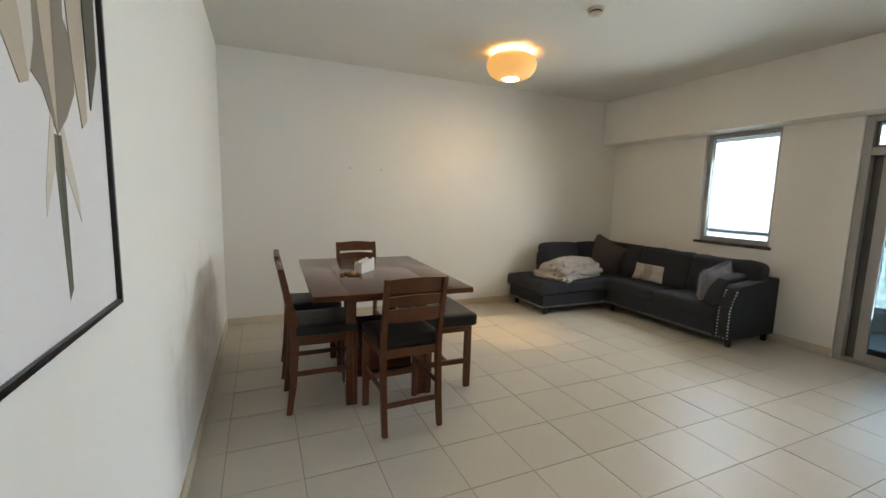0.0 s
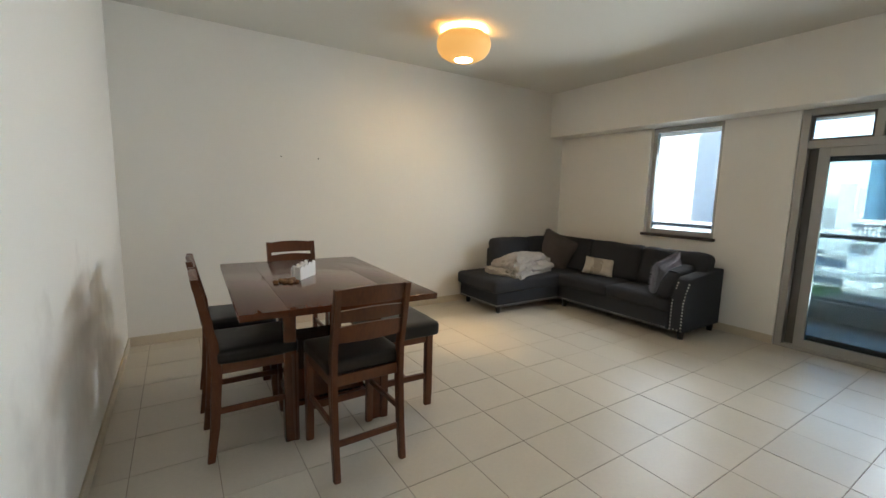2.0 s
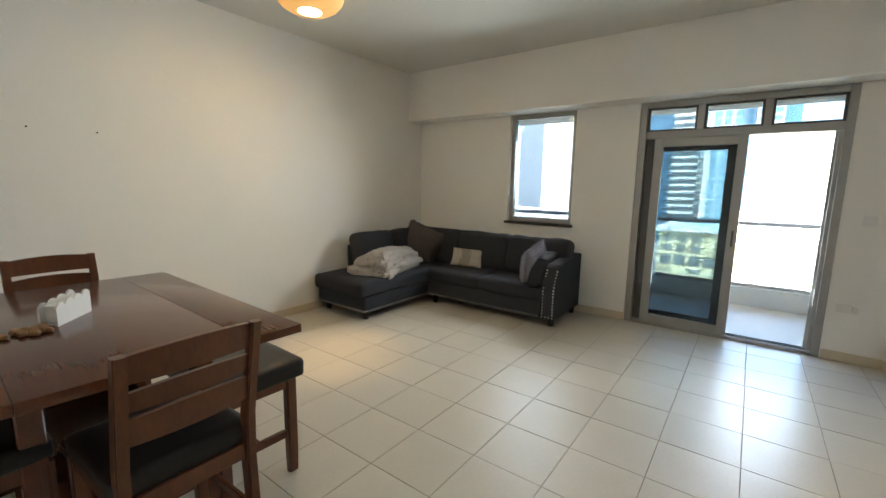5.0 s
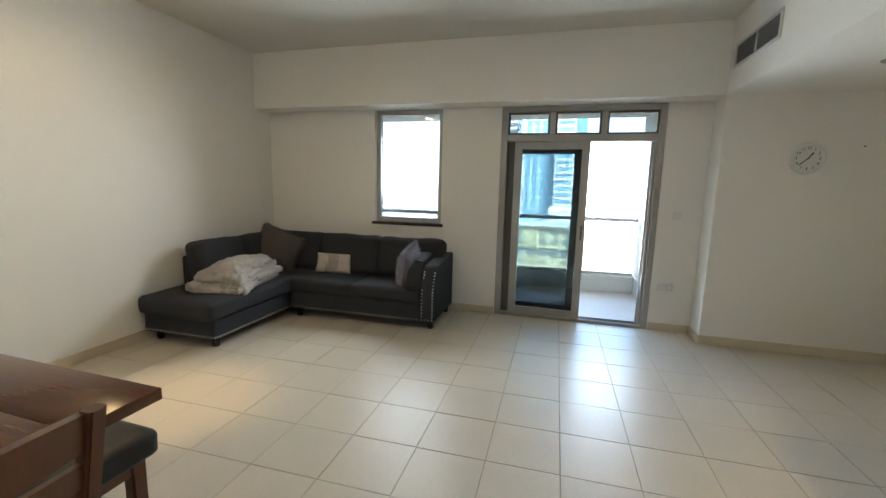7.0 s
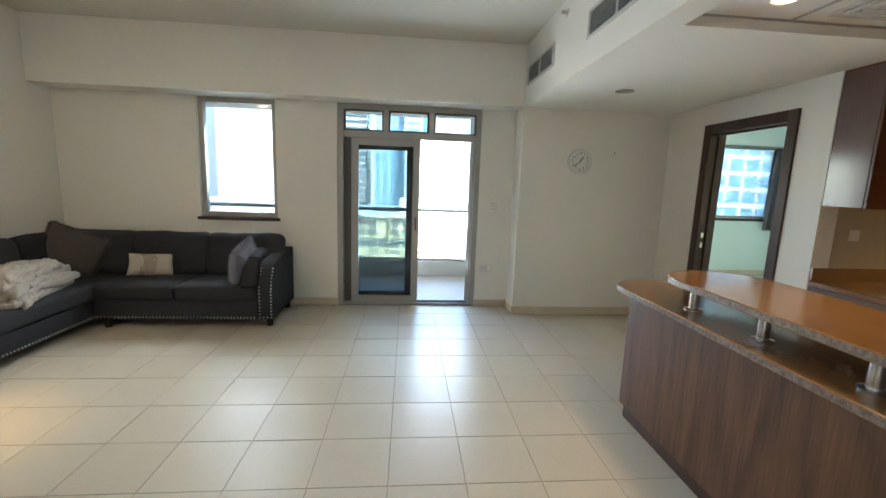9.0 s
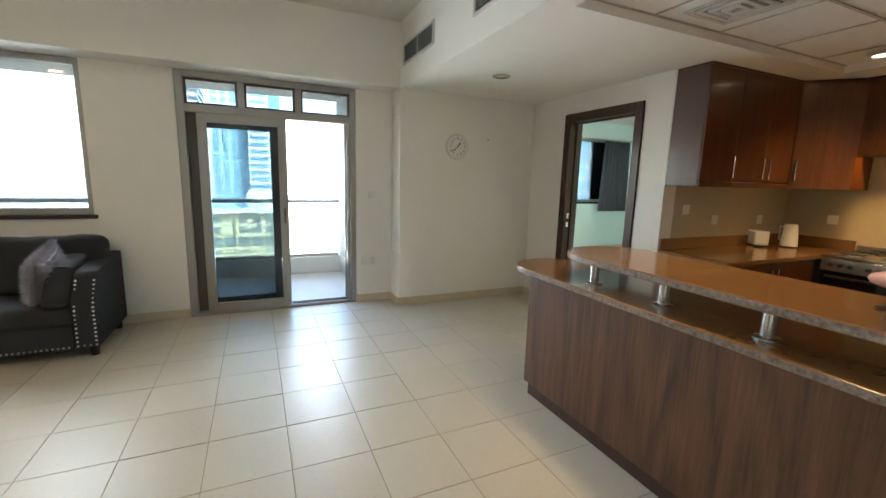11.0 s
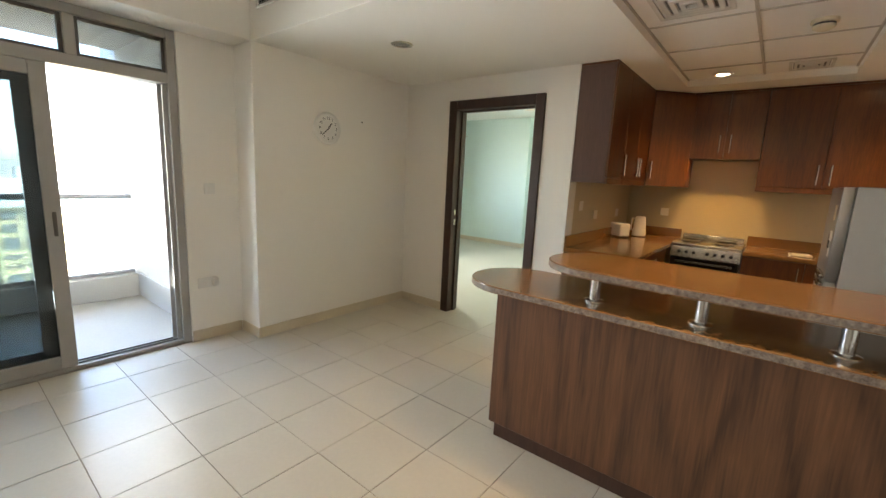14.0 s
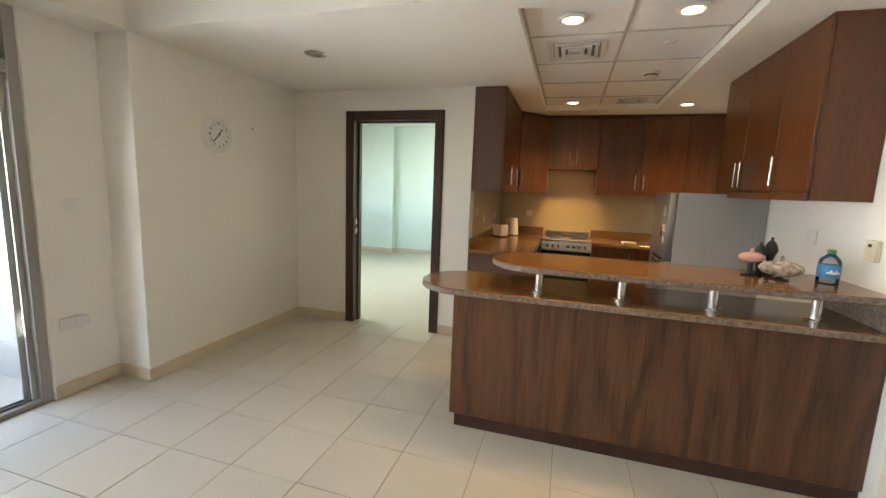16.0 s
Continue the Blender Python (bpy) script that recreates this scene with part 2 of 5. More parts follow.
# ---- mesh tools ----
def boxes(*spans, bevel=0.0, seg=1):
    bm = bmesh.new()
    for x0, y0, z0, x1, y1, z1 in spans:
        m = Matrix.LocRotScale(((x0 + x1) / 2, (y0 + y1) / 2, (z0 + z1) / 2), None, (abs(x1 - x0), abs(y1 - y0), abs(z1 - z0)))
        bmesh.ops.create_cube(bm, size=1, matrix=m)
    if bevel:
        bmesh.ops.bevel(bm, geom=bm.edges[:], offset=bevel, segments=seg, affect="EDGES", profile=0.5)
    return bm


def prism(points, axis, a, b, bevel=0.0, seg=1):
    """A flat outline drawn out along an axis from a to b."""
    def at(u, v, w):
        return {"x": (w, u, v), "y": (u, w, v), "z": (u, v, w)}[axis]
    bm = bmesh.new()
    lo = [bm.verts.new(at(u, v, a)) for u, v in points]
    hi = [bm.verts.new(at(u, v, b)) for u, v in points]
    bm.faces.new(lo)
    bm.faces.new(hi[::-1])
    for i in range(len(points)):
        j = (i + 1) % len(points)
        bm.faces.new((lo[i], hi[i], hi[j], lo[j]))
    bmesh.ops.recalc_face_normals(bm, faces=bm.faces[:])
    if bevel:
        bmesh.ops.bevel(bm, geom=bm.edges[:], offset=bevel, segments=seg, affect="EDGES", profile=0.5)
    return bm


def rod(p, q, r, r2=None, sides=16, bm=None):
    bm = bm or bmesh.new()
    p, q = Vector(p), Vector(q)
    d = q - p
    m = Matrix.Translation((p + q) / 2) @ d.to_track_quat("Z", "Y").to_matrix().to_4x4()
    bmesh.ops.create_cone(bm, cap_ends=True, segments=sides, radius1=r, radius2=r if r2 is None else r2, depth=d.length, matrix=m)
    return bm


def lathe(profile, centre=(0, 0, 0), sides=32):
    """Profile of (radius, height) turned about the upright axis."""
    bm = bmesh.new()
    cx, cy, cz = centre
    rings = [[bm.verts.new((cx + max(r, 1e-4) * math.cos(2 * math.pi * i / sides), cy + max(r, 1e-4) * math.sin(2 * math.pi * i / sides), cz + h)) for i in range(sides)] for r, h in profile]
    for lo, hi in zip(rings, rings[1:]):
        for i in range(sides):
            j = (i + 1) % sides
            bm.faces.new((lo[i], lo[j], hi[j], hi[i]))
    bm.faces.new(rings[0][::-1])
    bm.faces.new(rings[-1])
    bmesh.ops.recalc_face_normals(bm, faces=bm.faces[:])
    return bm


def cushion(size, power=5.0, dome=0.12, wrinkle=0.006, seed=0, cuts=13):
    """A stuffed block centred on the origin: evenly rounded edges, domed top and bottom, slight creases."""
    bm = bmesh.new()
    bmesh.ops.create_cube(bm, size=2)
    bmesh.ops.subdivide_edges(bm, edges=bm.edges[:], cuts=cuts, use_grid_fill=True)
    half = Vector(size) / 2
    rad = min(half) * min(0.98, 4.0 / power)
    for v in bm.verts:
        x, y, z = v.co
        p = Vector((math.sin(x * 1.45) / math.sin(1.45) * half.x, math.sin(y * 1.45) / math.sin(1.45) * half.y, z * half.z))
        core = Vector([max(-(h - rad), min(h - rad, c)) for c, h in zip(p, half)])
        d = p - core
        p = core + d.normalized() * rad if d.length > 1e-6 else p
        w = noise.noise(Vector((p.x * 3.1 + seed * 7.3, p.y * 3.1, p.z * 3.1))) * 0.6 + noise.noise(Vector((p.x * 8 + seed, p.y * 8, p.z * 8 + 3))) * 0.4
        puff = 1 + dome * (1 - x * x) * (1 - y * y)
        v.co = Vector((p.x, p.y, p.z * puff)) + Vector((x, y, z)).normalized() * w * wrinkle * 2
    return bm


def moved(bm, m):
    bm.transform(m)
    return bm


def mesh_of(name, bm, mat, smooth=None):
    me = bpy.data.meshes.new(name)
    bm.to_mesh(me)
    bm.free()
    me.materials.append(mat)
    if smooth is not None:
        me.shade_smooth()
        if smooth < 180:
            me.set_sharp_from_angle(angle=radians(smooth))
    return me


def root(name, label, category, at=(0, 0, 0), group="", kind=""):
    ob = new(name)
    ob.empty_display_size = 0.1
    ob.location = at
    return tagged(ob, label, category, group, kind)


def part(name, bm, mat, parent, label="", smooth=40):
    """One mesh under a thing, or under a part of it. Its coordinates are the world's less the thing's base."""
    ob = new(name, mesh_of(name, bm, mat, smooth))
    ob.parent = parent
    return tagged(ob, label)


def placed(name, bm, mat, top, parent=None, label="", smooth=40):
    """Like part(), for coordinates of the world."""
    bm.transform(Matrix.Translation(-top.location))
    return part(name, bm, mat, parent or top, label, smooth)


def structure(name, bm, mat, label, smooth=None):
    ob = new(name, mesh_of(name, bm, mat, smooth))
    return tagged(ob, label, name.split("_")[0], kind="structure")


def single(name, bm, mat, label, category, at, group="", smooth=40):
    """A thing of one mesh, given in coordinates of its own base."""
    ob = new(name, mesh_of(name, bm, mat, smooth))
    ob.location = at
    return tagged(ob, label, category, group)


# ---- plan ----
XW, YF, XE, XN = 0.32, 6.30, 6.07, 5.777      # entrance-side wall, long wall, window wall, face of the beam
ZC, ZD = 3.08, 2.42                            # high ceiling, dropped ceiling
YN, YD = 1.11, -0.655                          # edge of the dropped ceiling, wall with the bedroom door
XK, XR, YK = 3.84, 1.455, -2.55                 # kitchen walls
T = 0.2
WY0, WY1, WZ0 = 3.93, 4.80, 1.03               # window
DY0, DY1 = 1.53, 3.235                         # balcony door

structure("wall_long", boxes((XW - T, YF, -0.3, XE + T, YF + T, 3.3)), PAINT, "off-white painted long wall")
structure("wall_entrance_side", boxes((XW - T, -4, -0.3, XW, YF, 3.3)), PATCHY, "off-white painted wall with ragged grey patches")
structure("wall_window", boxes((XE, WY1, -0.3, XE + T, YF, ZC), (XE, DY1, -0.3, XE + T, WY0, ZC), (XE, WY0, -0.3, XE + T, WY1, WZ0), (XE, WY0, ZD + 0.003, XE + T, WY1, ZC),
                              (XE, DY0, ZD + 0.003, XE + T, DY1, ZC), (XE, 0.95, -0.3, XE + T, DY0, ZC), (XE, DY0, -0.3, XE + T, DY1, -0.012)), PAINT, "off-white wall with window and balcony door")
structure("beam_window", boxes((XN, YN, ZD, XE, YF, ZC), bevel=0.004), PAINT, "off-white painted beam over the windows")
structure("wall_clock", boxes((XN, YD - 0.15, -0.3, XE, YN, ZC), bevel=0.004), PAINT, "off-white painted wall with a clock")
structure("wall_bedroom_door", boxes((XK, YD - 0.15, -0.3, 4.205, YD, ZD), (5.09, YD - 0.15, -0.3, XN, YD, ZD), (4.205, YD - 0.15, 2.13, 5.09, YD, ZD)), PAINT, "off-white painted wall round a doorway")
structure("wall_kitchen_left", boxes((XK, YK, -0.3, XK + 0.15, YD - 0.15, ZD)), SPLASH, "cream painted kitchen wall")
structure("wall_kitchen_back", boxes((1.15, YK - 0.15, -0.3, XK + 0.15, YK, ZD)), SPLASH, "cream painted kitchen wall behind the cooker")
structure("wall_kitchen_right", boxes((XR - 0.12, -1.15, -0.3, XR, 0.99, ZD), (1.15, YK, -0.3, 1.27, -1.15, ZD), (1.27, -1.17, -0.3, XR - 0.12, -1.15, ZD), bevel=0.004), PAINT, "white painted wall between kitchen and entrance")
structure("wall_entrance_end", boxes((XW, -4.2, -0.3, 1.30, -4, ZD)), PAINT, "white wall at the end of the entrance passage")
structure("wall_passage_side", boxes((1.13, -4, -0.3, 1.149, YK, ZD)), PAINT, "white wall of the entrance passage")
structure("ceiling_high", boxes((XW, YN - 0.2, ZC, XE + T, YF, ZC + 0.2)), CEIL_SHADED, "off-white painted high ceiling")
GX0, GX1, GY0, GY1 = 2.09, 3.27, -1.90, 0.94   # recessed panel field
structure("ceiling_dropped", boxes((XW, GY1, ZD, XN, YN, ZC), (XW, -4, ZD, GX0, GY1, ZC), (GX1, GY0, ZD, XN, GY1, ZC), (GX0, YK, ZD, XN, GY0, ZC)), CEIL, "off-white dropped ceiling with a straight edge")
bm = boxes((GX0, GY0, ZD + 0.06, GX1, GY1, ZD + 0.2))
structure("ceiling_panel_field", bm, PANEL, "white mineral-fibre panel ceiling")
bars = [(GX0 + 0.581, GY0, GX0 + 0.599, GY1), (GX0, GY0, GX0 + 0.015, GY1), (GX1 - 0.015, GY0, GX1, GY1)] + [(GX0 + 0.015, y - 0.007, GX1 - 0.015, y + 0.007) for y in (0.34, -0.27, -0.88, -1.49)]
structure("ceiling_grid_bars", boxes(*[(a, b, ZD + 0.053, c, d, ZD + 0.0595) for a, b, c, d in bars]), TBAR, "pale metal grid bars of the panel ceiling")

# skirting
SK = 0.09
for n, span in (("long", (XW + 0.012, YF - 0.012, 0, XE, YF, SK)), ("entrance_side", (XW, -3.9, 0, XW + 0.012, YF, SK)),
                ("window_a", (XE - 0.012, DY1 + 0.002, 0, XE, YF - 0.012, SK)), ("window_b", (XE - 0.012, YN + 0.012, 0, XE, DY0 - 0.002, SK)),
                ("nib", (XN - 0.012, YN, 0, XE - 0.012, YN + 0.012, SK)), ("clock", (XN - 0.012, YD + 0.012, 0, XN, YN, SK)),
                ("door_a", (5.176, YD, 0, XN, YD + 0.012, SK)), ("door_b", (XK, YD, 0, 4.12, YD + 0.012, SK)),
                ("passage", (XR - 0.132, -1.15, 0, XR - 0.12, 0.99, SK)), ("wall_end", (XR - 0.12, 0.99, 0, XR, 1.002, SK))):
    structure("baseboard_" + n, boxes(span, bevel=0.003), SKIRT, "beige tile skirting along the wall")

# ---- window and balcony door ----
def glazed(top, name, x, y0, y1, z0, z1, w, d, mat, glass, label=""):
    f = placed(name, boxes((x, y0, z0, x + d, y0 + w, z1), (x, y1 - w, z0, x + d, y1, z1), (x, y0 + w, z0, x + d, y1 - w, z0 + w), (x, y0 + w, z1 - w, x + d, y1 - w, z1), bevel=0.003), mat, top, label=label)
    g = placed("pane", boxes((x + d / 2 - 0.003, y0 + w - 0.004, z0 + w - 0.004, x + d / 2 + 0.003, y1 - w + 0.004, z1 - w + 0.004)), glass, top, f, smooth=None)
    g.visible_shadow = False
    return f


win = root("window_1", "grey aluminium window with a dark stone sill", "window", (XE + 0.06, 4.365, WZ0), kind="structure")
glazed(win, "window_frame", XE + 0.06, WY0, WY1, WZ0 + 0.03, ZD, 0.055, 0.07, ALU, GLASS_WINDOW)
placed("window_sill", boxes((XE - 0.03, WY0 - 0.03, WZ0 - 0.005, XE + 0.13, WY1 + 0.03, WZ0 + 0.03), bevel=0.006), SILL, win)

bd = root("door_1", "grey aluminium balcony door slid open", "sliding door", (XE + 0.02, 2.38, 0), kind="structure")
FX = XE + 0.02
placed("door_frame", boxes((FX, DY0, 0.0, FX + 0.13, DY0 + 0.06, ZD), (FX, DY1 - 0.07, 0.0, FX + 0.13, DY1, ZD), (FX, DY0 + 0.06, ZD - 0.06, FX + 0.13, DY1 - 0.07, ZD),
                           (FX, DY0 + 0.06, 2.04, FX + 0.13, DY1 - 0.07, 2.115), (FX, DY0 + 0.06, 0.0, FX + 0.13, DY1 - 0.07, 0.03),
                           (FX, 2.64, 2.115, FX + 0.1, 2.70, ZD - 0.06), (FX, 2.10, 2.115, FX + 0.1, 2.16, ZD - 0.06), bevel=0.003), ALU, bd)
placed("jamb_channel", boxes((FX + 0.034, DY0 + 0.061, 0.031, FX + 0.050, DY0 + 0.092, 2.039), bevel=0.002), ALU, bd)
placed("jamb_channel", boxes((FX + 0.080, DY0 + 0.061, 0.031, FX + 0.100, DY0 + 0.112, 2.039), bevel=0.002), ALU, bd)
placed("floor_track", boxes((FX + 0.036, DY0 + 0.093, 0.0305, FX + 0.044, 2.25, 0.042), (FX + 0.084, DY0 + 0.113, 0.0305, FX + 0.092, 2.28, 0.042), bevel=0.001), ALU_DARK, bd)
for y0, y1 in ((DY0 + 0.06, 2.10), (2.16, 2.64), (2.70, DY1 - 0.07)):
    glazed(bd, "transom", FX + 0.03, y0, y1, 2.115, ZD - 0.06, 0.022, 0.04, ALU_DARK, GLASS_WINDOW)
slide = glazed(bd, "sliding_panel", FX + 0.015, 2.255, 3.075, 0.03, 2.04, 0.085, 0.045, ALU, GLASS, "grey-framed sliding panel with tinted glass")
placed("pull_handle", boxes((FX + 0.004, 2.285, 0.95, FX + 0.015, 2.305, 1.11), bevel=0.003), ALU_DARK, bd, slide)
glazed(bd, "rear_panel", FX + 0.075, 2.285, 3.165, 0.03, 2.04, 0.13, 0.045, ALU_DARK, GLASS, "dark-framed fixed panel with tinted glass")

# ---- balcony ----
structure("balcony_floor", boxes((XE + T, 0.6, -0.3, 8.25, 8.0, -0.04), (XE, DY0, -0.012, XE + T, DY1, -0.002)), BALC, "pale tiled balcony floor")
structure("balcony_kerb", boxes((7.95, 1.38, -0.04, 8.2, 8.0, 0.21), bevel=0.006), RENDER_W, "pale rendered kerb of the balcony")
structure("balcony_soffit", boxes((XE + T, 0.6, 2.62, 8.25, 8.0, 2.9)), RENDER_W, "pale soffit over the balcony")
structure("wall_balcony_side", boxes((XE + T, 1.18, -0.3, 8.25, 1.36, 2.62)), RENDER_W, "pale rendered side wall of the balcony")
structure("trim_balcony_side", boxes((XE + T, 1.36, -0.04, 7.95, 1.38, 0.23), bevel=0.004), ALU, "grey metal skirt along the balcony wall")
structure("wall_balcony_end", boxes((XE + T, 7.0, -0.3, 8.25, 7.2, 2.62)), RENDER_W, "pale rendered end wall of the balcony")
rail = root("balustrade", "glass balustrade with a grey tubular handrail", "balustrade", (8.07, 4.2, 0.21))
placed("handrail", rod((8.07, 1.37, 1.075), (8.07, 7.0, 1.075), 0.03), ALU, rail)
for k in range(4):
    y0 = 1.38 + k * 1.405
    g = placed("glass_panel", boxes((8.064, y0 + 0.01, 0.24, 8.076, y0 + 1.395, 1.05)), GLASS_RAIL, rail, smooth=None)
    g.visible_shadow = False
placed("base_channel", boxes((8.05, 1.38, 0.21, 8.09, 7.0, 0.25), bevel=0.003), ALU, rail)

# ---- bedroom beyond the doorway ----
BX0, BX1, BY0, BZ = XK + 0.15, 8.3, -5.4, 2.75
BW0, BW1 = -4.55, -1.9
structure("wall_bedroom_back", boxes((BX0, BY0 - 0.2, -0.3, BX1 + T, BY0, BZ), (6.65, BY0, -0.3, BX1, BY0 + 0.15, BZ)), MINT_LIT, "pale bedroom wall with a shallow step, mint window light in its colour")
structure("wall_bedroom_window", boxes((BX1, BY0, -0.3, BX1 + T, BW0, BZ), (BX1, BW1, -0.3, BX1 + T, 0.8, BZ), (BX1, BW0, -0.3, BX1 + T, BW1, 1.05), (BX1, BW0, 2.40, BX1 + T, BW1, BZ)), MINT_LIT, "pale bedroom wall with a window, mint window light in its colour")
structure("wall_bedroom_side", boxes((XE, 0.8, -0.3, BX1 + T, 0.95, BZ), (XE, YD, -0.3, XE + 0.05, 0.8, BZ)), MINT_LIT, "pale bedroom wall, mint window light in its colour")
structure("wall_bedroom_left", boxes((BX0 - 0.14, BY0, -0.3, BX0, YK - 0.15, BZ)), MINT_LIT, "pale bedroom wall, mint window light in its colour")
structure("ceiling_bedroom", boxes((BX0 - 0.15, BY0, BZ, BX1 + T, 0.95, BZ + 0.1), (BX0, YD - 0.16, ZD, XE, YD - 0.15, BZ)), CEIL, "white bedroom ceiling")
structure("floor_bedroom", boxes((BX0 - 0.15, BY0, -0.3, XE, -0.742, 0.0), (XE, BY0, -0.3, BX1, 0.8, 0.0)), TILE, "beige tiled bedroom floor")
structure("baseboard_bedroom", boxes((BX0, BY0, 0, 6.638, BY0 + 0.012, SK), (6.638, BY0, 0, 6.65, BY0 + 0.162, SK), (6.65, BY0 + 0.15, 0, BX1, BY0 + 0.162, SK), (BX1 - 0.012, BY0, 0, BX1, 0.7, SK)), SKIRT, "beige tile skirting in the bedroom")
# between -2.90 and BW1 an unseen open part, added to brighten the bedroom
bw = root("window_2", "grey aluminium bedroom window", "window", (BX1 + 0.06, -3.6, 1.05), kind="structure")
glazed(bw, "fixed_sash", BX1 + 0.04, BW0 + 0.05, -2.95, 1.07, 2.40, 0.05, 0.03, ALU, GLASS_WINDOW)
glazed(bw, "sliding_sash", BX1 + 0.08, BW0 + 0.1, -2.90, 1.07, 2.40, 0.05, 0.03, ALU, GLASS_RAIL)
placed("window_frame", boxes((BX1 + 0.03, BW1 - 0.05, 1.07, BX1 + 0.12, BW1, 2.40), (BX1 + 0.03, BW0, 1.07, BX1 + 0.12, BW0 + 0.05, 2.40), bevel=0.003), ALU, bw)
placed("window_sill", boxes((BX1 - 0.03, BW0 - 0.02, 1.03, BX1 + 0.13, BW1 + 0.02, 1.07), bevel=0.005), SILL, bw)

# doorway casing
dc = root("door_2", "dark stained wooden door casing of an open doorway", "door frame", (4.65, YD, 0), kind="structure")
placed("casing", boxes((4.124, YD - 0.165, 0, 4.215, YD + 0.02, 2.215), (5.08, YD - 0.165, 0, 5.174, YD + 0.02, 2.215), (4.215, YD - 0.165, 2.125, 5.08, YD + 0.02, 2.215), bevel=0.006), CASING, dc)
placed("stop", boxes((4.215, YD - 0.11, 0, 4.232, YD - 0.07, 2.125), (5.063, YD - 0.11, 0, 5.08, YD - 0.07, 2.125), (4.232, YD - 0.11, 2.108, 5.063, YD - 0.07, 2.125), bevel=0.003), CASING, dc)

for z in (0.96, 1.06):
    placed("strike_plate", boxes((5.076, YD - 0.05, z, 5.079, YD - 0.022, z + 0.06), bevel=0.001), STEEL, dc, label="steel strike plate")

# ---- lamps of the place ----
shade_mat = bpy.data.materials.new("paper_shade")
shade_mat.use_nodes = True
sp = shade_mat.node_tree.nodes["Principled BSDF"]
sp.inputs["Base Color"].default_value = (0.74, 0.52, 0.25, 1)
sp.inputs["Roughness"].default_value = 0.8
sp.inputs["Emission Color"].default_value, sp.inputs["Emission Strength"].default_value = (1.0, 0.47, 0.10, 1), 0.030
BULB = glowing("warm_bulb", (1.0, 0.70, 0.34), 7.5)
SPOT = glowing("halogen_face", (1.0, 0.80, 0.52), 0.55)

LX, LY = 3.20, 5.05
lamp = root("ceiling_lamp", "round cream paper ceiling lamp, lit", "ceiling lamp", (LX, LY, 2.80))
shade = part("shade", lathe([(0.10, 0.005), (0.16, 0.012), (0.215, 0.045), (0.248, 0.085), (0.262, 0.13), (0.262, 0.165), (0.248, 0.205), (0.20, 0.24), (0.196, 0.236), (0.242, 0.202), (0.256, 0.163), (0.256, 0.132), (0.242, 0.088), (0.211, 0.049), (0.157, 0.017), (0.10, 0.010)], sides=40), shade_mat, lamp)
part("bulb", lathe([(0.01, 0.0), (0.085, 0.004), (0.1, 0.014), (0.06, 0.03), (0.01, 0.035)]), BULB, lamp, "glowing bulb")
part("canopy", lathe([(0.07, 0.235), (0.07, 0.27), (0.055, 0.279)]), WHITE, lamp)
pl = bpy.data.lights.new("lamp_glow", "POINT")
pl.energy, pl.color, pl.shadow_soft_size = 0.22, (1.0, 0.52, 0.12), 0.06
new("lamp_glow", pl).location = (LX, LY, 3.02)
down = bpy.data.lights.new("lamp_pool", "SPOT")
down.energy, down.color, down.spot_size, down.spot_blend, down.shadow_soft_size = 7.0, (1.0, 0.66, 0.30), radians(32), 1.0, 0.05
new("lamp_pool", down).matrix_basis = look((LX, LY, 2.79), (3.36, 5.04, 0))


def downlight(x, y, lit=True, power=2.0):
    d = root("downlight", "round recessed ceiling downlight, " + ("lit" if lit else "unlit chrome"), "downlight", (x, y, ZD), "ceiling downlights")
    z = 0.045 if (GX0 < x < GX1 and GY0 < y < GY1) else 0.0
    part("trim_ring", lathe([(0.052, z - 0.002), (0.06, z - 0.010), (0.078, z - 0.006), (0.085, z + 0.001), (0.05, z + 0.001)]), STEEL if not lit else WHITE, d)
    part("lamp_face", lathe([(0.001, z - 0.003), (0.052, z - 0.003), (0.052, z + 0.0), (0.001, z + 0.0)]), SPOT if lit else STEEL, d)
    if lit:
        s = bpy.data.lights.new("downlight_beam", "SPOT")
        s.energy, s.color, s.spot_size, s.spot_blend, s.shadow_soft_size = power, (1.0, 0.70, 0.36), radians(115), 1.0, 0.14
        new("downlight_beam", s).location = (x, y, ZD + z - 0.02)
    return d


for x, y, power in ((2.97, -1.70, 3.6), (1.85, -1.66, 3.6), (2.993, 0.625, 2.0), (2.385, 0.645, 2.0)):
    downlight(x, y, True, power)
downlight(4.80, 0.45, False)

# ---- dining table, chairs, bench ----
table = root("dining_table", "counter-height dark stained wooden drop-leaf dining table", "table")
part("tabletop", boxes((-0.32, -0.797, 0.862, 0.32, 0.797, 0.90), bevel=0.002, seg=2), TABLEWOOD, table)
for s in (-1, 1):
    part("leaf", boxes((s * 0.3208, -0.797, 0.864, s * 0.553, 0.797, 0.90), bevel=0.002, seg=2), TABLEWOOD, table)
    part("apron", boxes((s * 0.235, -0.44, 0.79, s * 0.255, 0.44, 0.862), bevel=0.002), TABLEWOOD, table)
    part("apron", boxes((-0.23, s * 0.445, 0.79, 0.23, s * 0.465, 0.862), bevel=0.002), TABLEWOOD, table)
    for q in (-1, 1):
        part("leg", boxes((s * 0.268 - 0.037, q * 0.468 - 0.037, 0, s * 0.268 + 0.037, q * 0.468 + 0.037, 0.862), bevel=0.006), TABLEWOOD, table)
part("storage_shelf", boxes((-0.24, -0.42, 0.17, 0.24, 0.42, 0.20), bevel=0.003), TABLEWOOD, table)
part("storage_box", boxes((-0.22, -0.40, 0.202, 0.22, 0.40, 0.40), bevel=0.004), TABLEWOOD, table)
table.matrix_basis = pose(1.569, 4.485, 0, 0, 0, -1.7)


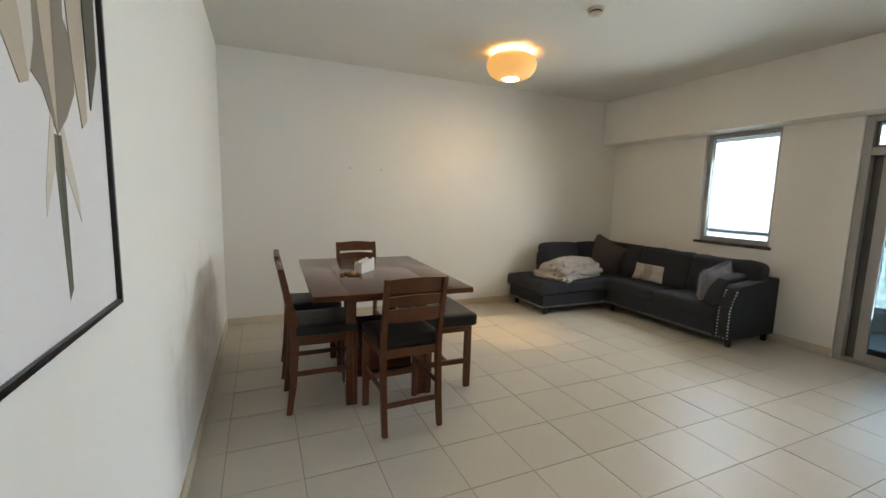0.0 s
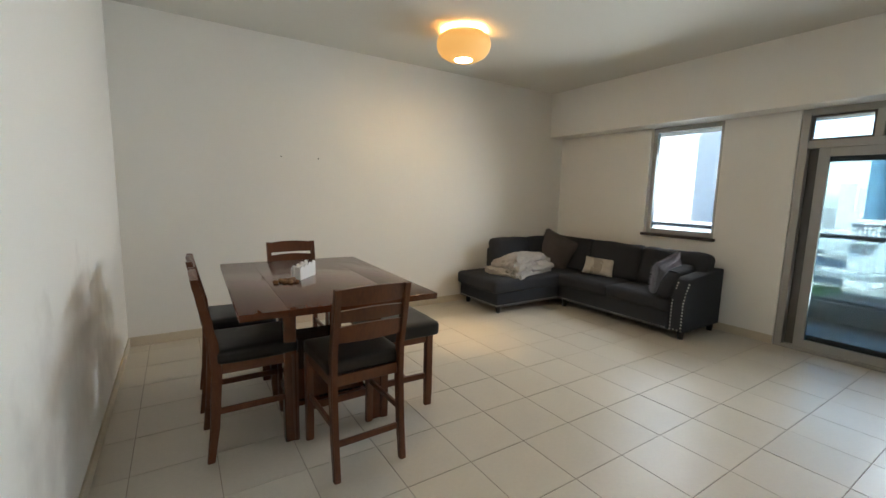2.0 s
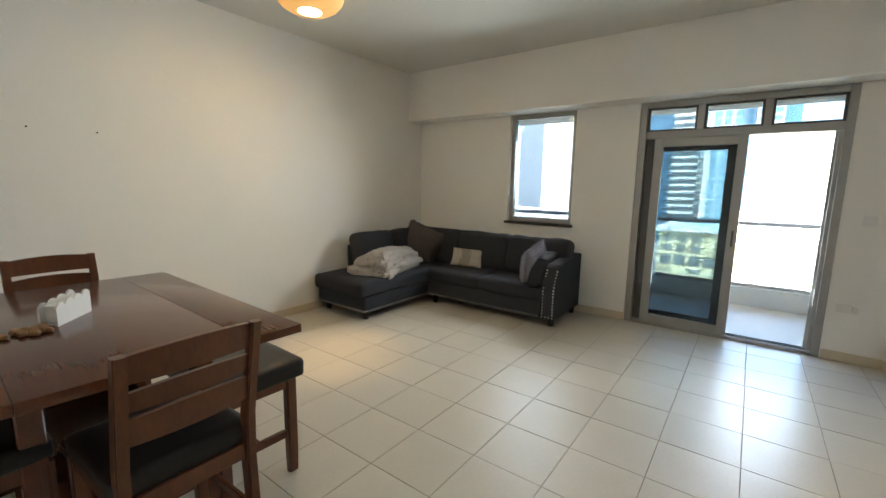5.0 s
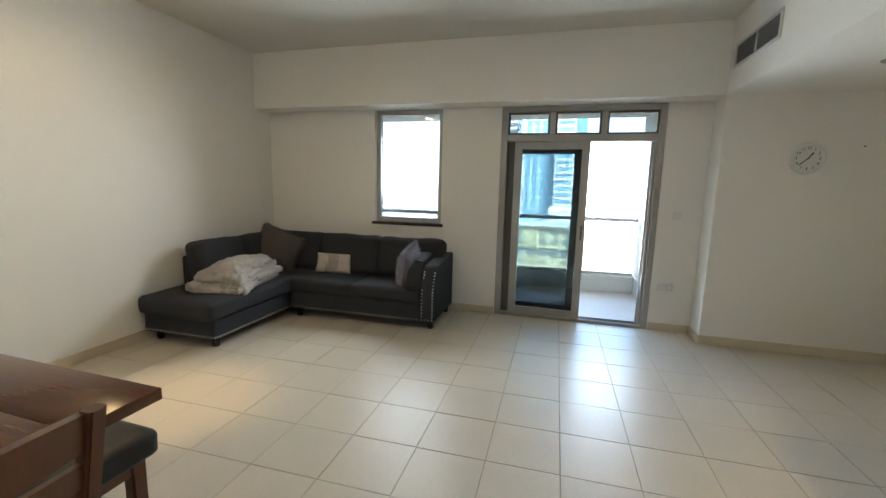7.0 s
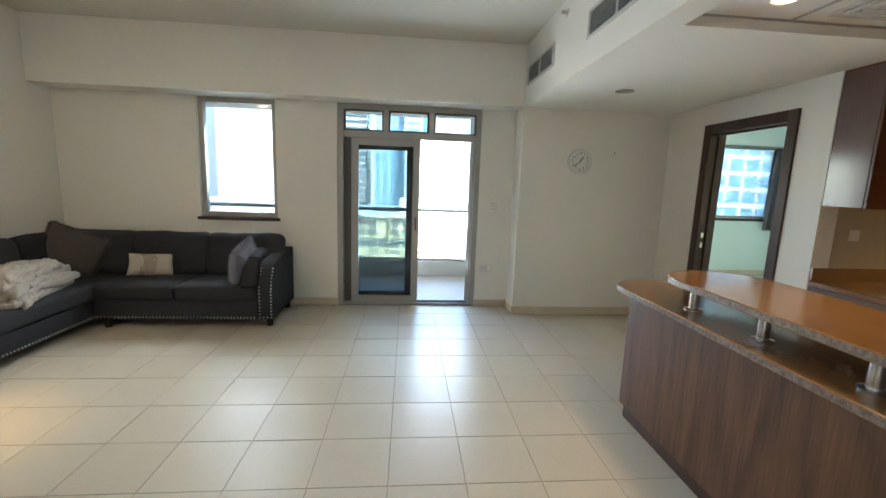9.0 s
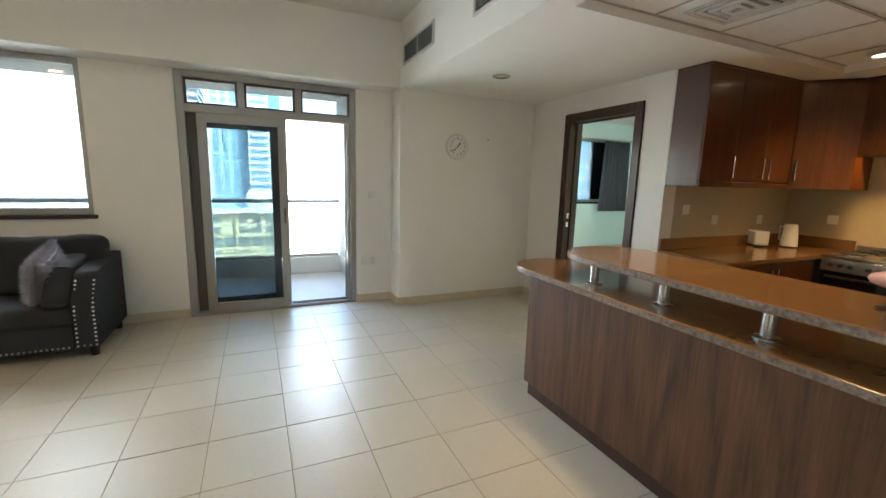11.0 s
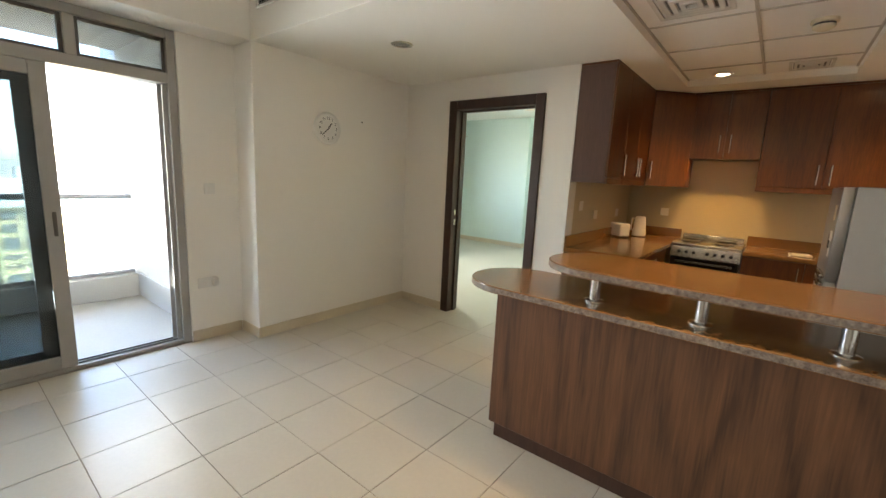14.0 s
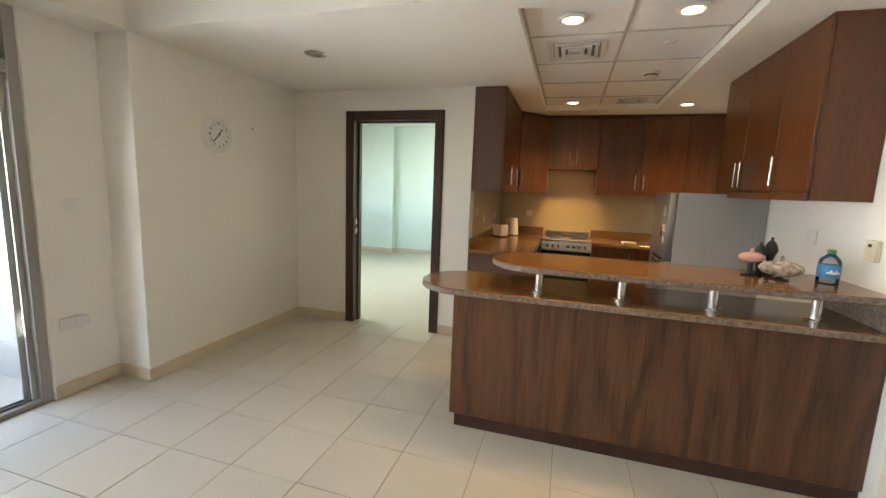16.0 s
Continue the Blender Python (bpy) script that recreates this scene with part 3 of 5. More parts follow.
def slanted(points, w, d):
    """A bar of square section through (y, z) points, with its own width in x and depth in y."""
    bm = bmesh.new()
    rings = [[bm.verts.new((sx * w / 2, y + sy * d * k / 2, z)) for sx, sy in ((-1, -1), (1, -1), (1, 1), (-1, 1))] for y, z, k in points]
    for lo, hi in zip(rings, rings[1:]):
        for i in range(4):
            j = (i + 1) % 4
            bm.faces.new((lo[i], lo[j], hi[j], hi[i]))
    bm.faces.new(rings[0][::-1])
    bm.faces.new(rings[-1])
    bmesh.ops.recalc_face_normals(bm, faces=bm.faces[:])
    bmesh.ops.bevel(bm, geom=[e for e in bm.edges if abs(e.verts[0].co.z - e.verts[1].co.z) > 0.03], offset=0.005, segments=2, affect="EDGES")
    return bm


def slat(w, z0, z1, y, thick, bow):
    """A back rail bowed backwards between the posts."""
    bm = bmesh.new()
    rows = []
    for i in range(11):
        u = i / 10 * 2 - 1
        yy = y - bow * (1 - u * u)
        rise = 0.012 * (1 - u * u)
        rows.append([bm.verts.new((u * w / 2, yy + a, z)) for a, z in ((-thick / 2, z0), (thick / 2, z0), (thick / 2 - (z1 - z0) * 0.16, z1 + rise), (-thick / 2 - (z1 - z0) * 0.16, z1 + rise))])
    for lo, hi in zip(rows, rows[1:]):
        for i in range(4):
            j = (i + 1) % 4
            bm.faces.new((lo[i], lo[j], hi[j], hi[i]))
    bm.faces.new(rows[0])
    bm.faces.new(rows[-1][::-1])
    bmesh.ops.recalc_face_normals(bm, faces=bm.faces[:])
    return bm


def seat_pad(w, d, z, thick):
    return moved(cushion((w, d, thick), 7, 0.18, 0.003), Matrix.Translation((0, 0, z)))


chair = root("dining_chair", "counter-height dark stained wooden ladder-back chair with black leather seat", "chair", group="chairs round the table")
for s in (-1, 1):
    part("back_leg", moved(slanted([(-0.262, 0, 0.8), (-0.235, 0.2, 1.0), (-0.215, 0.5, 1.1), (-0.225, 0.68, 1.0), (-0.30, 1.035, 0.75)], 0.036, 0.048), Matrix.Translation((s * 0.193, 0, 0))), CHAIRWOOD, chair)
    part("front_leg", moved(slanted([(0.195, 0, 0.75), (0.19, 0.12, 0.9), (0.19, 0.55, 1.0)], 0.045, 0.045), Matrix.Translation((s * 0.195, 0, 0))), CHAIRWOOD, chair)
    part("seat_rail", boxes((s * 0.185, -0.19, 0.50, s * 0.205, 0.17, 0.56), bevel=0.003), CHAIRWOOD, chair)
    part("stretcher", boxes((s * 0.185, -0.22, 0.27, s * 0.203, 0.17, 0.305), bevel=0.003), CHAIRWOOD, chair)
part("seat_rail", boxes((-0.17, 0.18, 0.50, 0.17, 0.20, 0.56), bevel=0.003), CHAIRWOOD, chair)
part("seat_rail", boxes((-0.175, -0.225, 0.50, 0.175, -0.205, 0.56), bevel=0.003), CHAIRWOOD, chair)
part("stretcher", boxes((-0.17, 0.18, 0.19, 0.17, 0.202, 0.235), bevel=0.003), CHAIRWOOD, chair)
part("stretcher", boxes((-0.175, -0.24, 0.17, 0.175, -0.222, 0.205), bevel=0.003), CHAIRWOOD, chair)
part("seat", seat_pad(0.44, 0.43, 0.595, 0.075), LEATHER, chair, "black leather seat pad")
part("top_rail", slat(0.365, 0.945, 1.03, -0.276, 0.022, 0.02), CHAIRWOOD, chair)
part("back_slat", slat(0.365, 0.855, 0.915, -0.262, 0.016, 0.02), CHAIRWOOD, chair)
part("back_slat", slat(0.365, 0.745, 0.83, -0.244, 0.016, 0.02), CHAIRWOOD, chair)
chair.matrix_basis = pose(1.585, 3.775, 0, 0, 0, 2)
copy_thing(chair, pose(1.12, 4.205, 0, 0, 0, -90))
copy_thing(chair, pose(1.12, 4.815, 0, 0, 0, -92))
copy_thing(chair, pose(1.64, 5.22, 0, 0, 0, 180))

bench = root("bench", "dark stained wooden bench with tufted black leather seat", "bench")
BL, BW = 0.54, 0.20
for s in (-1, 1):
    for q in (-1, 1):
        part("leg", moved(slanted([(0.0, 0, 0.7), (0, 0.12, 0.95), (0, 0.52, 1.0)], 0.05, 0.05), Matrix.Translation((s * (BW - 0.03), q * (BL - 0.03), 0))), CHAIRWOOD, bench)
    part("seat_rail", boxes((s * (BW - 0.04), -BL + 0.055, 0.47, s * (BW - 0.015), BL - 0.055, 0.53), bevel=0.003), CHAIRWOOD, bench)
    part("seat_rail", boxes((-BW + 0.055, s * (BL - 0.04), 0.47, BW - 0.055, s * (BL - 0.015), 0.53), bevel=0.003), CHAIRWOOD, bench)
    part("stretcher", boxes((-BW + 0.055, s * (BL - 0.045), 0.20, BW - 0.055, s * (BL - 0.02), 0.24), bevel=0.003), CHAIRWOOD, bench)
part("stretcher", boxes((-0.012, -BL + 0.045, 0.205, 0.012, BL - 0.045, 0.235), bevel=0.003), CHAIRWOOD, bench)
seat = part("seat", moved(cushion((0.46, 1.14, 0.10), 8, 0.15, 0.004), Matrix.Translation((0, 0, 0.572))), LEATHER, bench, "tufted black leather seat pad")
for i in range(5):
    part("tuft_button", moved(lathe([(0.001, 0.0), (0.011, 0.002), (0.008, 0.007), (0.001, 0.009)], sides=12), Matrix.Translation((0, -0.44 + 0.22 * i, 0.622))), LEATHER, bench)
bench.matrix_basis = pose(2.065, 4.49, 0, 0, 0, -1.5)

# things on the table
rack = root("napkin_holder", "white scalloped napkin holder on the dining table", "napkin holder", (1.50, 4.50, 0.90))
for k, dy in enumerate((-0.03, 0.03)):
    outline = [(-0.11, 0.0)] + [(-0.11 + 0.22 * i / 24, 0.075 + 0.02 * i / 24 + 0.018 * abs(math.sin(math.pi * i / 24 * 4))) for i in range(25)] + [(0.11, 0.0)]
    part("side_plate", prism(outline, "y", dy - 0.004, dy + 0.004), WHITE, rack)
part("base", boxes((-0.10, -0.026, 0, 0.10, 0.026, 0.008), bevel=0.002), WHITE, rack)
part("napkin", boxes((-0.095, -0.02, 0.009, 0.095, 0.02, 0.085), bevel=0.004), WHITE, rack)
rack.rotation_euler = (0, 0, radians(48))
NUT = material("brown_shell", (0.33, 0.19, 0.08), 0.7, second=(0.16, 0.08, 0.035), scale=30, fine=120, bump=0.3, spread=0.2)
for i in range(13):
    r = random.Random(i)
    a = 0.013 + 0.006 * r.random()
    bm = moved(cushion((a * 2.4, a * 1.7, a * 1.5), 2.4, 0, 0.0012, i, cuts=4), Matrix.Translation((0, 0, a * 0.72)))
    ob = single("nut", bm, NUT, "small brown nut lying on the dining table", "nut", (1.375 + 0.042 * r.gauss(0, 1), 4.385 + 0.032 * r.gauss(0, 1), 0.90), "nuts on the table")
    ob.rotation_euler = (0, 0, r.random() * 6)

# ---- corner sofa ----
sofa = root("corner_sofa", "charcoal fabric corner sofa with chaise and silver nail trim", "sofa", (5.2, 5.3, 0))
SX0, SX1, SY0, SY1 = 5.20, 6.03, 3.75, 6.27
CX0, CY0 = 4.10, 5.46
placed("seat_base", boxes((SX0 + 0.01, SY0 + 0.15, 0.09, SX1, CY0, 0.30), bevel=0.015, seg=2), FABRIC_SIDE, sofa)
placed("chaise_base", boxes((CX0 + 0.01, CY0, 0.09, SX1, SY1, 0.275), bevel=0.015, seg=2), FABRIC_SIDE, sofa)
placed("back_frame", boxes((SX1 - 0.16, SY0 + 0.15, 0.30, SX1, SY1, 0.74), bevel=0.02, seg=2), FABRIC_SIDE, sofa)
placed("chaise_back_frame", boxes((4.56, SY1 - 0.15, 0.27, SX1 - 0.16, SY1, 0.74), bevel=0.02, seg=2), FABRIC_SIDE, sofa)
arm_line = [(SX0 + 0.02, 0.09), (SX0 + 0.02, 0.40), (SX0 + 0.05, 0.50), (SX0 + 0.13, 0.645), (SX0 + 0.17, 0.675), (SX1 - 0.02, 0.735), (SX1, 0.72), (SX1, 0.09)]
placed("arm", prism(arm_line, "y", SY0, SY0 + 0.15, bevel=0.012, seg=2), FABRIC_SIDE, sofa)


def sofa_cushion(name, x0, y0, z0, x1, y1, z1, tilt=(0, 0, 0), power=6, dome=0.08, wrinkle=0.008, seed=0, mat=FABRIC):
    m = pose((x0 + x1) / 2, (y0 + y1) / 2, (z0 + z1) / 2, *tilt)
    return placed(name, moved(cushion((x1 - x0, y1 - y0, z1 - z0), power, dome, wrinkle, seed), m), mat, sofa, smooth=180)


sofa_cushion("seat_cushion", SX0 - 0.02, SY0 + 0.14, 0.285, SX1 - 0.14, 4.70, 0.445, seed=1)
sofa_cushion("seat_cushion", SX0 - 0.02, 4.69, 0.285, SX1 - 0.14, CY0 + 0.03, 0.445, seed=2)
sofa_cushion("chaise_cushion", CX0 - 0.06, CY0 - 0.03, 0.27, SX1 - 0.14, SY1 - 0.005, 0.45, seed=3, dome=0.03, power=7)
for k, (y0, y1) in enumerate(((3.80, 4.60), (4.59, 5.36), (5.35, 6.14))):
    m = pose(5.80, (y0 + y1) / 2, 0.665, 0, 12, 0)
    placed("back_cushion", moved(cushion((0.22, y1 - y0, 0.47), 6.5, 0.03, 0.012, 10 + k, cuts=17), m), FABRIC, sofa, smooth=180)
for k, (x0, x1) in enumerate(((4.50, 5.12), (5.11, 5.72))):
    m = pose((x0 + x1) / 2, 6.05, 0.665, -12, 0, 0)
    placed("back_cushion", moved(cushion((x1 - x0, 0.22, 0.47), 6.5, 0.03, 0.012, 20 + k, cuts=17), m), FABRIC, sofa, smooth=180)
for x, y in ((SX0 + 0.12, SY0 + 0.06), (SX1 - 0.07, SY0 + 0.06), (SX0 + 0.05, 5.36), (CX0 + 0.1, CY0 + 0.08), (CX0 + 0.1, SY1 - 0.08)):
    placed("foot", rod((x, y, 0), (x, y, 0.09), 0.028, 0.036), FOOT, sofa, label="black turned wooden foot")


def nails(spans, step=0.032):
    bm = bmesh.new()
    for p, q, normal in spans:
        p, q = Vector(p), Vector(q)
        k = max(2, int((q - p).length / step))
        for i in range(k):
            m = Matrix.Translation(p.lerp(q, i / k)) @ Vector(normal).to_track_quat("Z", "Y").to_matrix().to_4x4()
            bmesh.ops.create_cone(bm, cap_ends=True, segments=8, radius1=0.0105, radius2=0.006, depth=0.012, matrix=m)
    return bm


FRX = SX0 + 0.008
trim = placed("nail_trim", nails([((FRX, CY0, 0.115), (FRX, SY0 + 0.15, 0.115), (-1, 0, 0)), ((CX0 + 0.008, SY1, 0.115), (CX0 + 0.008, CY0, 0.115), (-1, 0, 0)),
                                  ((CX0 + 0.01, CY0 - 0.002, 0.115), (SX0, CY0 - 0.002, 0.115), (0, -1, 0)), ((FRX + 0.01, SY0 + 0.015, 0.115), (FRX + 0.01, SY0 + 0.015, 0.42), (-1, 0, 0)),
                                  ((FRX + 0.01, SY0 + 0.13, 0.115), (FRX + 0.01, SY0 + 0.13, 0.40), (-1, 0, 0)), ((FRX + 0.01, SY0 + 0.015, 0.115), (FRX + 0.01, SY0 + 0.13, 0.115), (-1, 0, 0)),
                                  ((FRX + 0.012, SY0 + 0.015, 0.42), (FRX + 0.115, SY0 + 0.015, 0.645), (-1, 0, 0.5)), ((FRX + 0.012, SY0 + 0.13, 0.40), (FRX + 0.115, SY0 + 0.13, 0.645), (-1, 0, 0.5)),
                                  ]), NAIL, sofa, label="row of silver nail heads")
tagged(trim, kind="stuff")

# cushions and blanket
def pillow(size, seed, wrinkle=0.01, pinch=0.75):
    """Square scatter cushion standing in x and z, thin in y, with drawn-out corners."""
    bm = bmesh.new()
    bmesh.ops.create_cube(bm, size=2)
    bmesh.ops.subdivide_edges(bm, edges=bm.edges[:], cuts=15, use_grid_fill=True)
    sx, sy, sz = (s / 2 for s in size)
    for v in bm.verts:
        x, y, z = v.co
        e = (1 - abs(x) ** 2.6) * (1 - abs(z) ** 2.6)
        w = noise.noise(Vector((x * 2.3 + seed, y, z * 2.3))) + 0.5 * noise.noise(Vector((x * 6, y + seed, z * 6)))
        side = 1 - 0.07 * (1 - abs(z) ** 2) if abs(x) > 0.5 else 1
        top = 1 - 0.07 * (1 - abs(x) ** 2) if abs(z) > 0.5 else 1
        v.co = Vector((x * sx * side, y * sy * (0.08 + 0.92 * max(e, 0) ** 0.45) + w * wrinkle * (0.2 + e), z * sz * top))
    return bm


def fur(bm_base, count, length, seed):
    """Short tapering tufts standing on a surface."""
    r = random.Random(seed)
    bm_base.faces.ensure_lookup_table()
    bm = bmesh.new()
    faces = bm_base.faces[:]
    for _ in range(count):
        f = r.choice(faces)
        n = (f.normal + Vector((r.gauss(0, 0.45), r.gauss(0, 0.45), r.gauss(0, 0.45) - 0.25))).normalized()
        vs = [v.co for v in f.verts]
        p = vs[0].lerp(vs[2 % len(vs)], r.random()).lerp(vs[1], r.random() * 0.4)
        t = n.orthogonal().normalized() * 0.0035
        q = p + n * length * (0.6 + 0.8 * r.random())
        bm.faces.new([bm.verts.new(c) for c in (p - t, p + t, q)])
    return bm


tp = root("plush_cushion", "taupe plush cushion propped on its corner in the sofa", "cushion", (5.53, 5.84, 0.44))
body = pillow((0.50, 0.22, 0.46), 3)
body.transform(pose(0, 0, 0, 0, 24, 0))
body.transform(pose(0, 0, 0.27, -14, 0, -58))
body.normal_update()
tuft = fur(body, 7000, 0.03, 1)
part("cover", body, TAUPE, tp, smooth=180)
tagged(part("nap", tuft, TAUPE, tp), kind="stuff")

bp_ = root("beige_cushion", "small beige cushion with pale ends on the sofa seat", "cushion", (5.60, 5.14, 0.445))
body = pillow((0.46, 0.11, 0.25), 8)
part("cover", moved(body, pose(0, 0, 0.125, 0, 0, 0)), BEIGE_LIGHT, bp_, smooth=180)
panel = pillow((0.27, 0.118, 0.246), 8)
part("centre_panel", moved(panel, pose(0, 0, 0.125, 0, 0, 0)), BEIGE, bp_, "darker woven centre panel", smooth=180)
bp_.rotation_euler = (radians(-22), 0, radians(-84))

# upholstered side cushion leaning on the arm, its top falling towards the front as the arm does
side_line = [(SX0 - 0.01, 0.425), (SX0 - 0.015, 0.47), (SX0 + 0.06, 0.60), (SX0 + 0.14, 0.70), (SX0 + 0.20, 0.735), (SX1 - 0.30, 0.77), (SX1 - 0.20, 0.755), (SX1 - 0.18, 0.425)]
bm = prism(side_line, "y", -0.085, 0.085, bevel=0.05, seg=4)
placed("arm_cushion", moved(bm, Matrix.Translation((0, SY0 + 0.235, 0))), FABRIC, sofa, smooth=180)

fp = root("fur_cushion", "lilac-grey faux-fur cushion tucked beside the sofa arm", "cushion", (5.50, 4.13, 0.445))
body = pillow((0.48, 0.17, 0.40), 5)
body.transform(pose(0, 0, 0.185, 8, -12, 4))
body.normal_update()
tuft = fur(body, 12000, 0.035, 2)
part("cover", body, LILAC, fp, smooth=180)
tagged(part("nap", tuft, LILAC, fp), kind="stuff")

blanket = root("folded_blanket", "crumpled light grey linen blanket folded on the chaise", "blanket", (4.80, 5.80, 0.43))
for k in range(6):
    rk = random.Random(40 + k)
    sx, sy, sz = 0.90 - 0.055 * k, 0.58 - 0.03 * k, 0.055
    bm = cushion((sx, sy, sz), 6, 0.0, 0.0, k, cuts=35)
    for v in bm.verts:
        c = v.co
        run = c.x * 0.8 + c.y * 1.6
        ridge = 1 - abs(noise.noise(Vector((run * 5.5 + k * 3.7, (c.x - c.y) * 1.4, k * 2.0)))) * 2
        crease = 1 - abs(noise.noise(Vector((c.x * 9 - c.y * 4 + k, c.y * 13 + c.x * 3, k * 5.0)))) * 2
        edge = 1 + 0.20 * noise.noise(Vector((c.x * 3.2, c.y * 3.2, k * 5.0))) + 0.05 * noise.noise(Vector((c.x * 11, c.y * 11, k * 3.0)))
        rim = max(abs(c.x) / sx, abs(c.y) / sy) * 2
        droop = 0.045 * min(max(rim, 0), 1.1) ** 4 if k else 0.0
        low = 0.15 if (k == 0 and c.z < 0) else 1.0
        lift = 0.040 * noise.noise(Vector((c.x * 2.6 + k * 0.6, c.y * 2.6, 7.0)))
        v.co = Vector((c.x * edge, c.y * edge, c.z + low * (lift + 0.030 * ridge ** 3 + 0.018 * crease ** 3 - 0.022) - droop))
    part("fold", moved(bm, pose(0.02 + 0.02 * rk.gauss(0, 1) - 0.012 * k, 0.02 * rk.gauss(0, 1), 0.045 + 0.042 * k, -1.6 * k, -1.5 * k, 15 * rk.gauss(0, 1))), LINEN, blanket, smooth=180)

# ---- painting ----
CANVAS = material("print_paper", (0.78, 0.76, 0.76), 0.6, scale=2, fine=150, bump=0.02, vary=0.05)
PF = material("black_frame", (0.012, 0.010, 0.012), 0.3, bump=0.0)
SHADES = [material("print_tone_" + n, c, 0.6, scale=6, fine=90, bump=0.0, vary=0.12) for n, c in (("sand", (0.52, 0.44, 0.34)), ("taupe", (0.25, 0.21, 0.17)), ("dark", (0.09, 0.085, 0.06)), ("cream", (0.66, 0.60, 0.52)), ("olive", (0.12, 0.13, 0.09)))]
PY0, PY1, PZ0, PZ1 = 1.86, 2.485, 1.225, 2.115
art = root("framed_print", "black-framed print of folded paper shapes hanging on the wall", "picture", (XW, (PY0 + PY1) / 2, PZ0))
placed("frame", boxes((XW + 0.001, PY0, PZ0, XW + 0.032, PY0 + 0.014, PZ1), (XW + 0.001, PY1 - 0.014, PZ0, XW + 0.032, PY1, PZ1), (XW + 0.001, PY0 + 0.014, PZ0, XW + 0.032, PY1 - 0.014, PZ0 + 0.014), (XW + 0.001, PY0 + 0.014, PZ1 - 0.014, XW + 0.032, PY1 - 0.014, PZ1), bevel=0.002), PF, art)
placed("print", boxes((XW + 0.006, PY0 + 0.012, PZ0 + 0.012, XW + 0.020, PY1 - 0.012, PZ1 - 0.012)), CANVAS, art)
PC = 2.183
FACETS = [(4, [(-0.022, 0.42), (0.022, 0.42), (0.014, 0.10), (-0.006, 0.08)]), (2, [(0.0, 0.42), (0.022, 0.42), (0.014, 0.10), (0.004, 0.22)]),
          (3, [(-0.03, 0.44), (-0.012, 0.5), (-0.02, 0.36), (-0.075, 0.26), (-0.07, 0.31)]), (3, [(0.03, 0.44), (0.012, 0.5), (0.02, 0.36), (0.085, 0.24), (0.08, 0.30)]),
          (1, [(-0.11, 0.62), (-0.04, 0.70), (0.0, 0.42), (-0.05, 0.50), (-0.12, 0.54)]), (1, [(0.11, 0.62), (0.04, 0.70), (0.0, 0.42), (0.05, 0.46), (0.10, 0.52)]),
          (0, [(-0.06, 0.80), (0.02, 0.80), (0.0, 0.42), (-0.03, 0.55)]), (1, [(0.02, 0.80), (0.08, 0.80), (0.05, 0.47), (0.0, 0.42)]),
          (0, [(-0.22, 0.80), (-0.10, 0.80), (-0.10, 0.50), (-0.13, 0.49), (-0.20, 0.60)]), (3, [(-0.14, 0.80), (-0.06, 0.80), (-0.07, 0.58), (-0.10, 0.50)]),
          (0, [(0.08, 0.80), (0.18, 0.80), (0.16, 0.47), (0.13, 0.45), (0.10, 0.58)]), (2, [(0.18, 0.80), (0.26, 0.80), (0.25, 0.62), (0.19, 0.50)]),
          (1, [(-0.285, 0.80), (-0.20, 0.80), (-0.20, 0.60), (-0.285, 0.67)]), (2, [(-0.005, 0.76), (0.03, 0.79), (0.02, 0.70)])]
for k, (tone, pts) in enumerate(FACETS):
    placed("printed_facet", prism([(PC + y * 1.02, PZ0 + z) for y, z in pts], "x", XW + 0.0202, XW + 0.0206 + 0.0002 * k), SHADES[tone], art, smooth=None)

# small wall marks
for y, x in ((YF, 1.735), (YF, 2.13)):
    single("screw", rod((0, -0.006, 0), (0, 0.004, 0), 0.006), BLACK, "small dark screw in the painted wall", "screw", (x, y - 0.003, 1.86))

# ---- island with raised bar ----
def slab_round(x0, x1, y0, y1, z0, z1):
    """A worktop whose free end (high x) is a half round."""
    r = (y1 - y0) / 2
    cy = (y0 + y1) / 2
    pts = [(x0, y0)] + [(x1 - r + r * math.cos(a), cy + r * math.sin(a)) for a in [(-90 + 180 * i / 24) * math.pi / 180 for i in range(25)]] + [(x0, y1)]
    return prism(pts, "z", z0, z1, bevel=0.006, seg=2)


island = root("island_counter", "walnut-veneered kitchen island with plinth", "counter", (2.47, 0.68, 0))
placed("body", boxes((XR + 0.002, 0.46, 0.09, 3.553, 0.915, 0.858), bevel=0.003), WALNUT, island)
placed("plinth", boxes((XR + 0.002, 0.50, 0.0, 3.525, 0.895, 0.09), bevel=0.002), CASING, island)
top1 = root("granite_worktop", "polished brown granite worktop with a rounded end", "worktop", (2.6, 0.72, 0.86))
placed("slab", slab_round(XR + 0.002, 3.815, 0.40, 0.985, 0.862, 0.90), GRANITE, top1, smooth=None)
placed("edge", prism([(XR + 0.003, 0.9855)] + [(3.815 - 0.2925 + 0.2935 * math.cos(a), 0.6925 + 0.2935 * math.sin(a)) for a in [(90 - 180 * i / 24) * math.pi / 180 for i in range(25)]] + [(XR + 0.003, 0.3995)], "z", 0.867, 0.895), GRANITE_EDGE, top1, label="rough speckled granite edge")
bar = root("raised_bar", "polished granite bar shelf on steel posts", "bar shelf", (2.4, 0.66, 0.90))
placed("slab", slab_round(XR + 0.002, 3.37, 0.34, 0.93, 1.022, 1.06), GRANITE, bar, smooth=None)
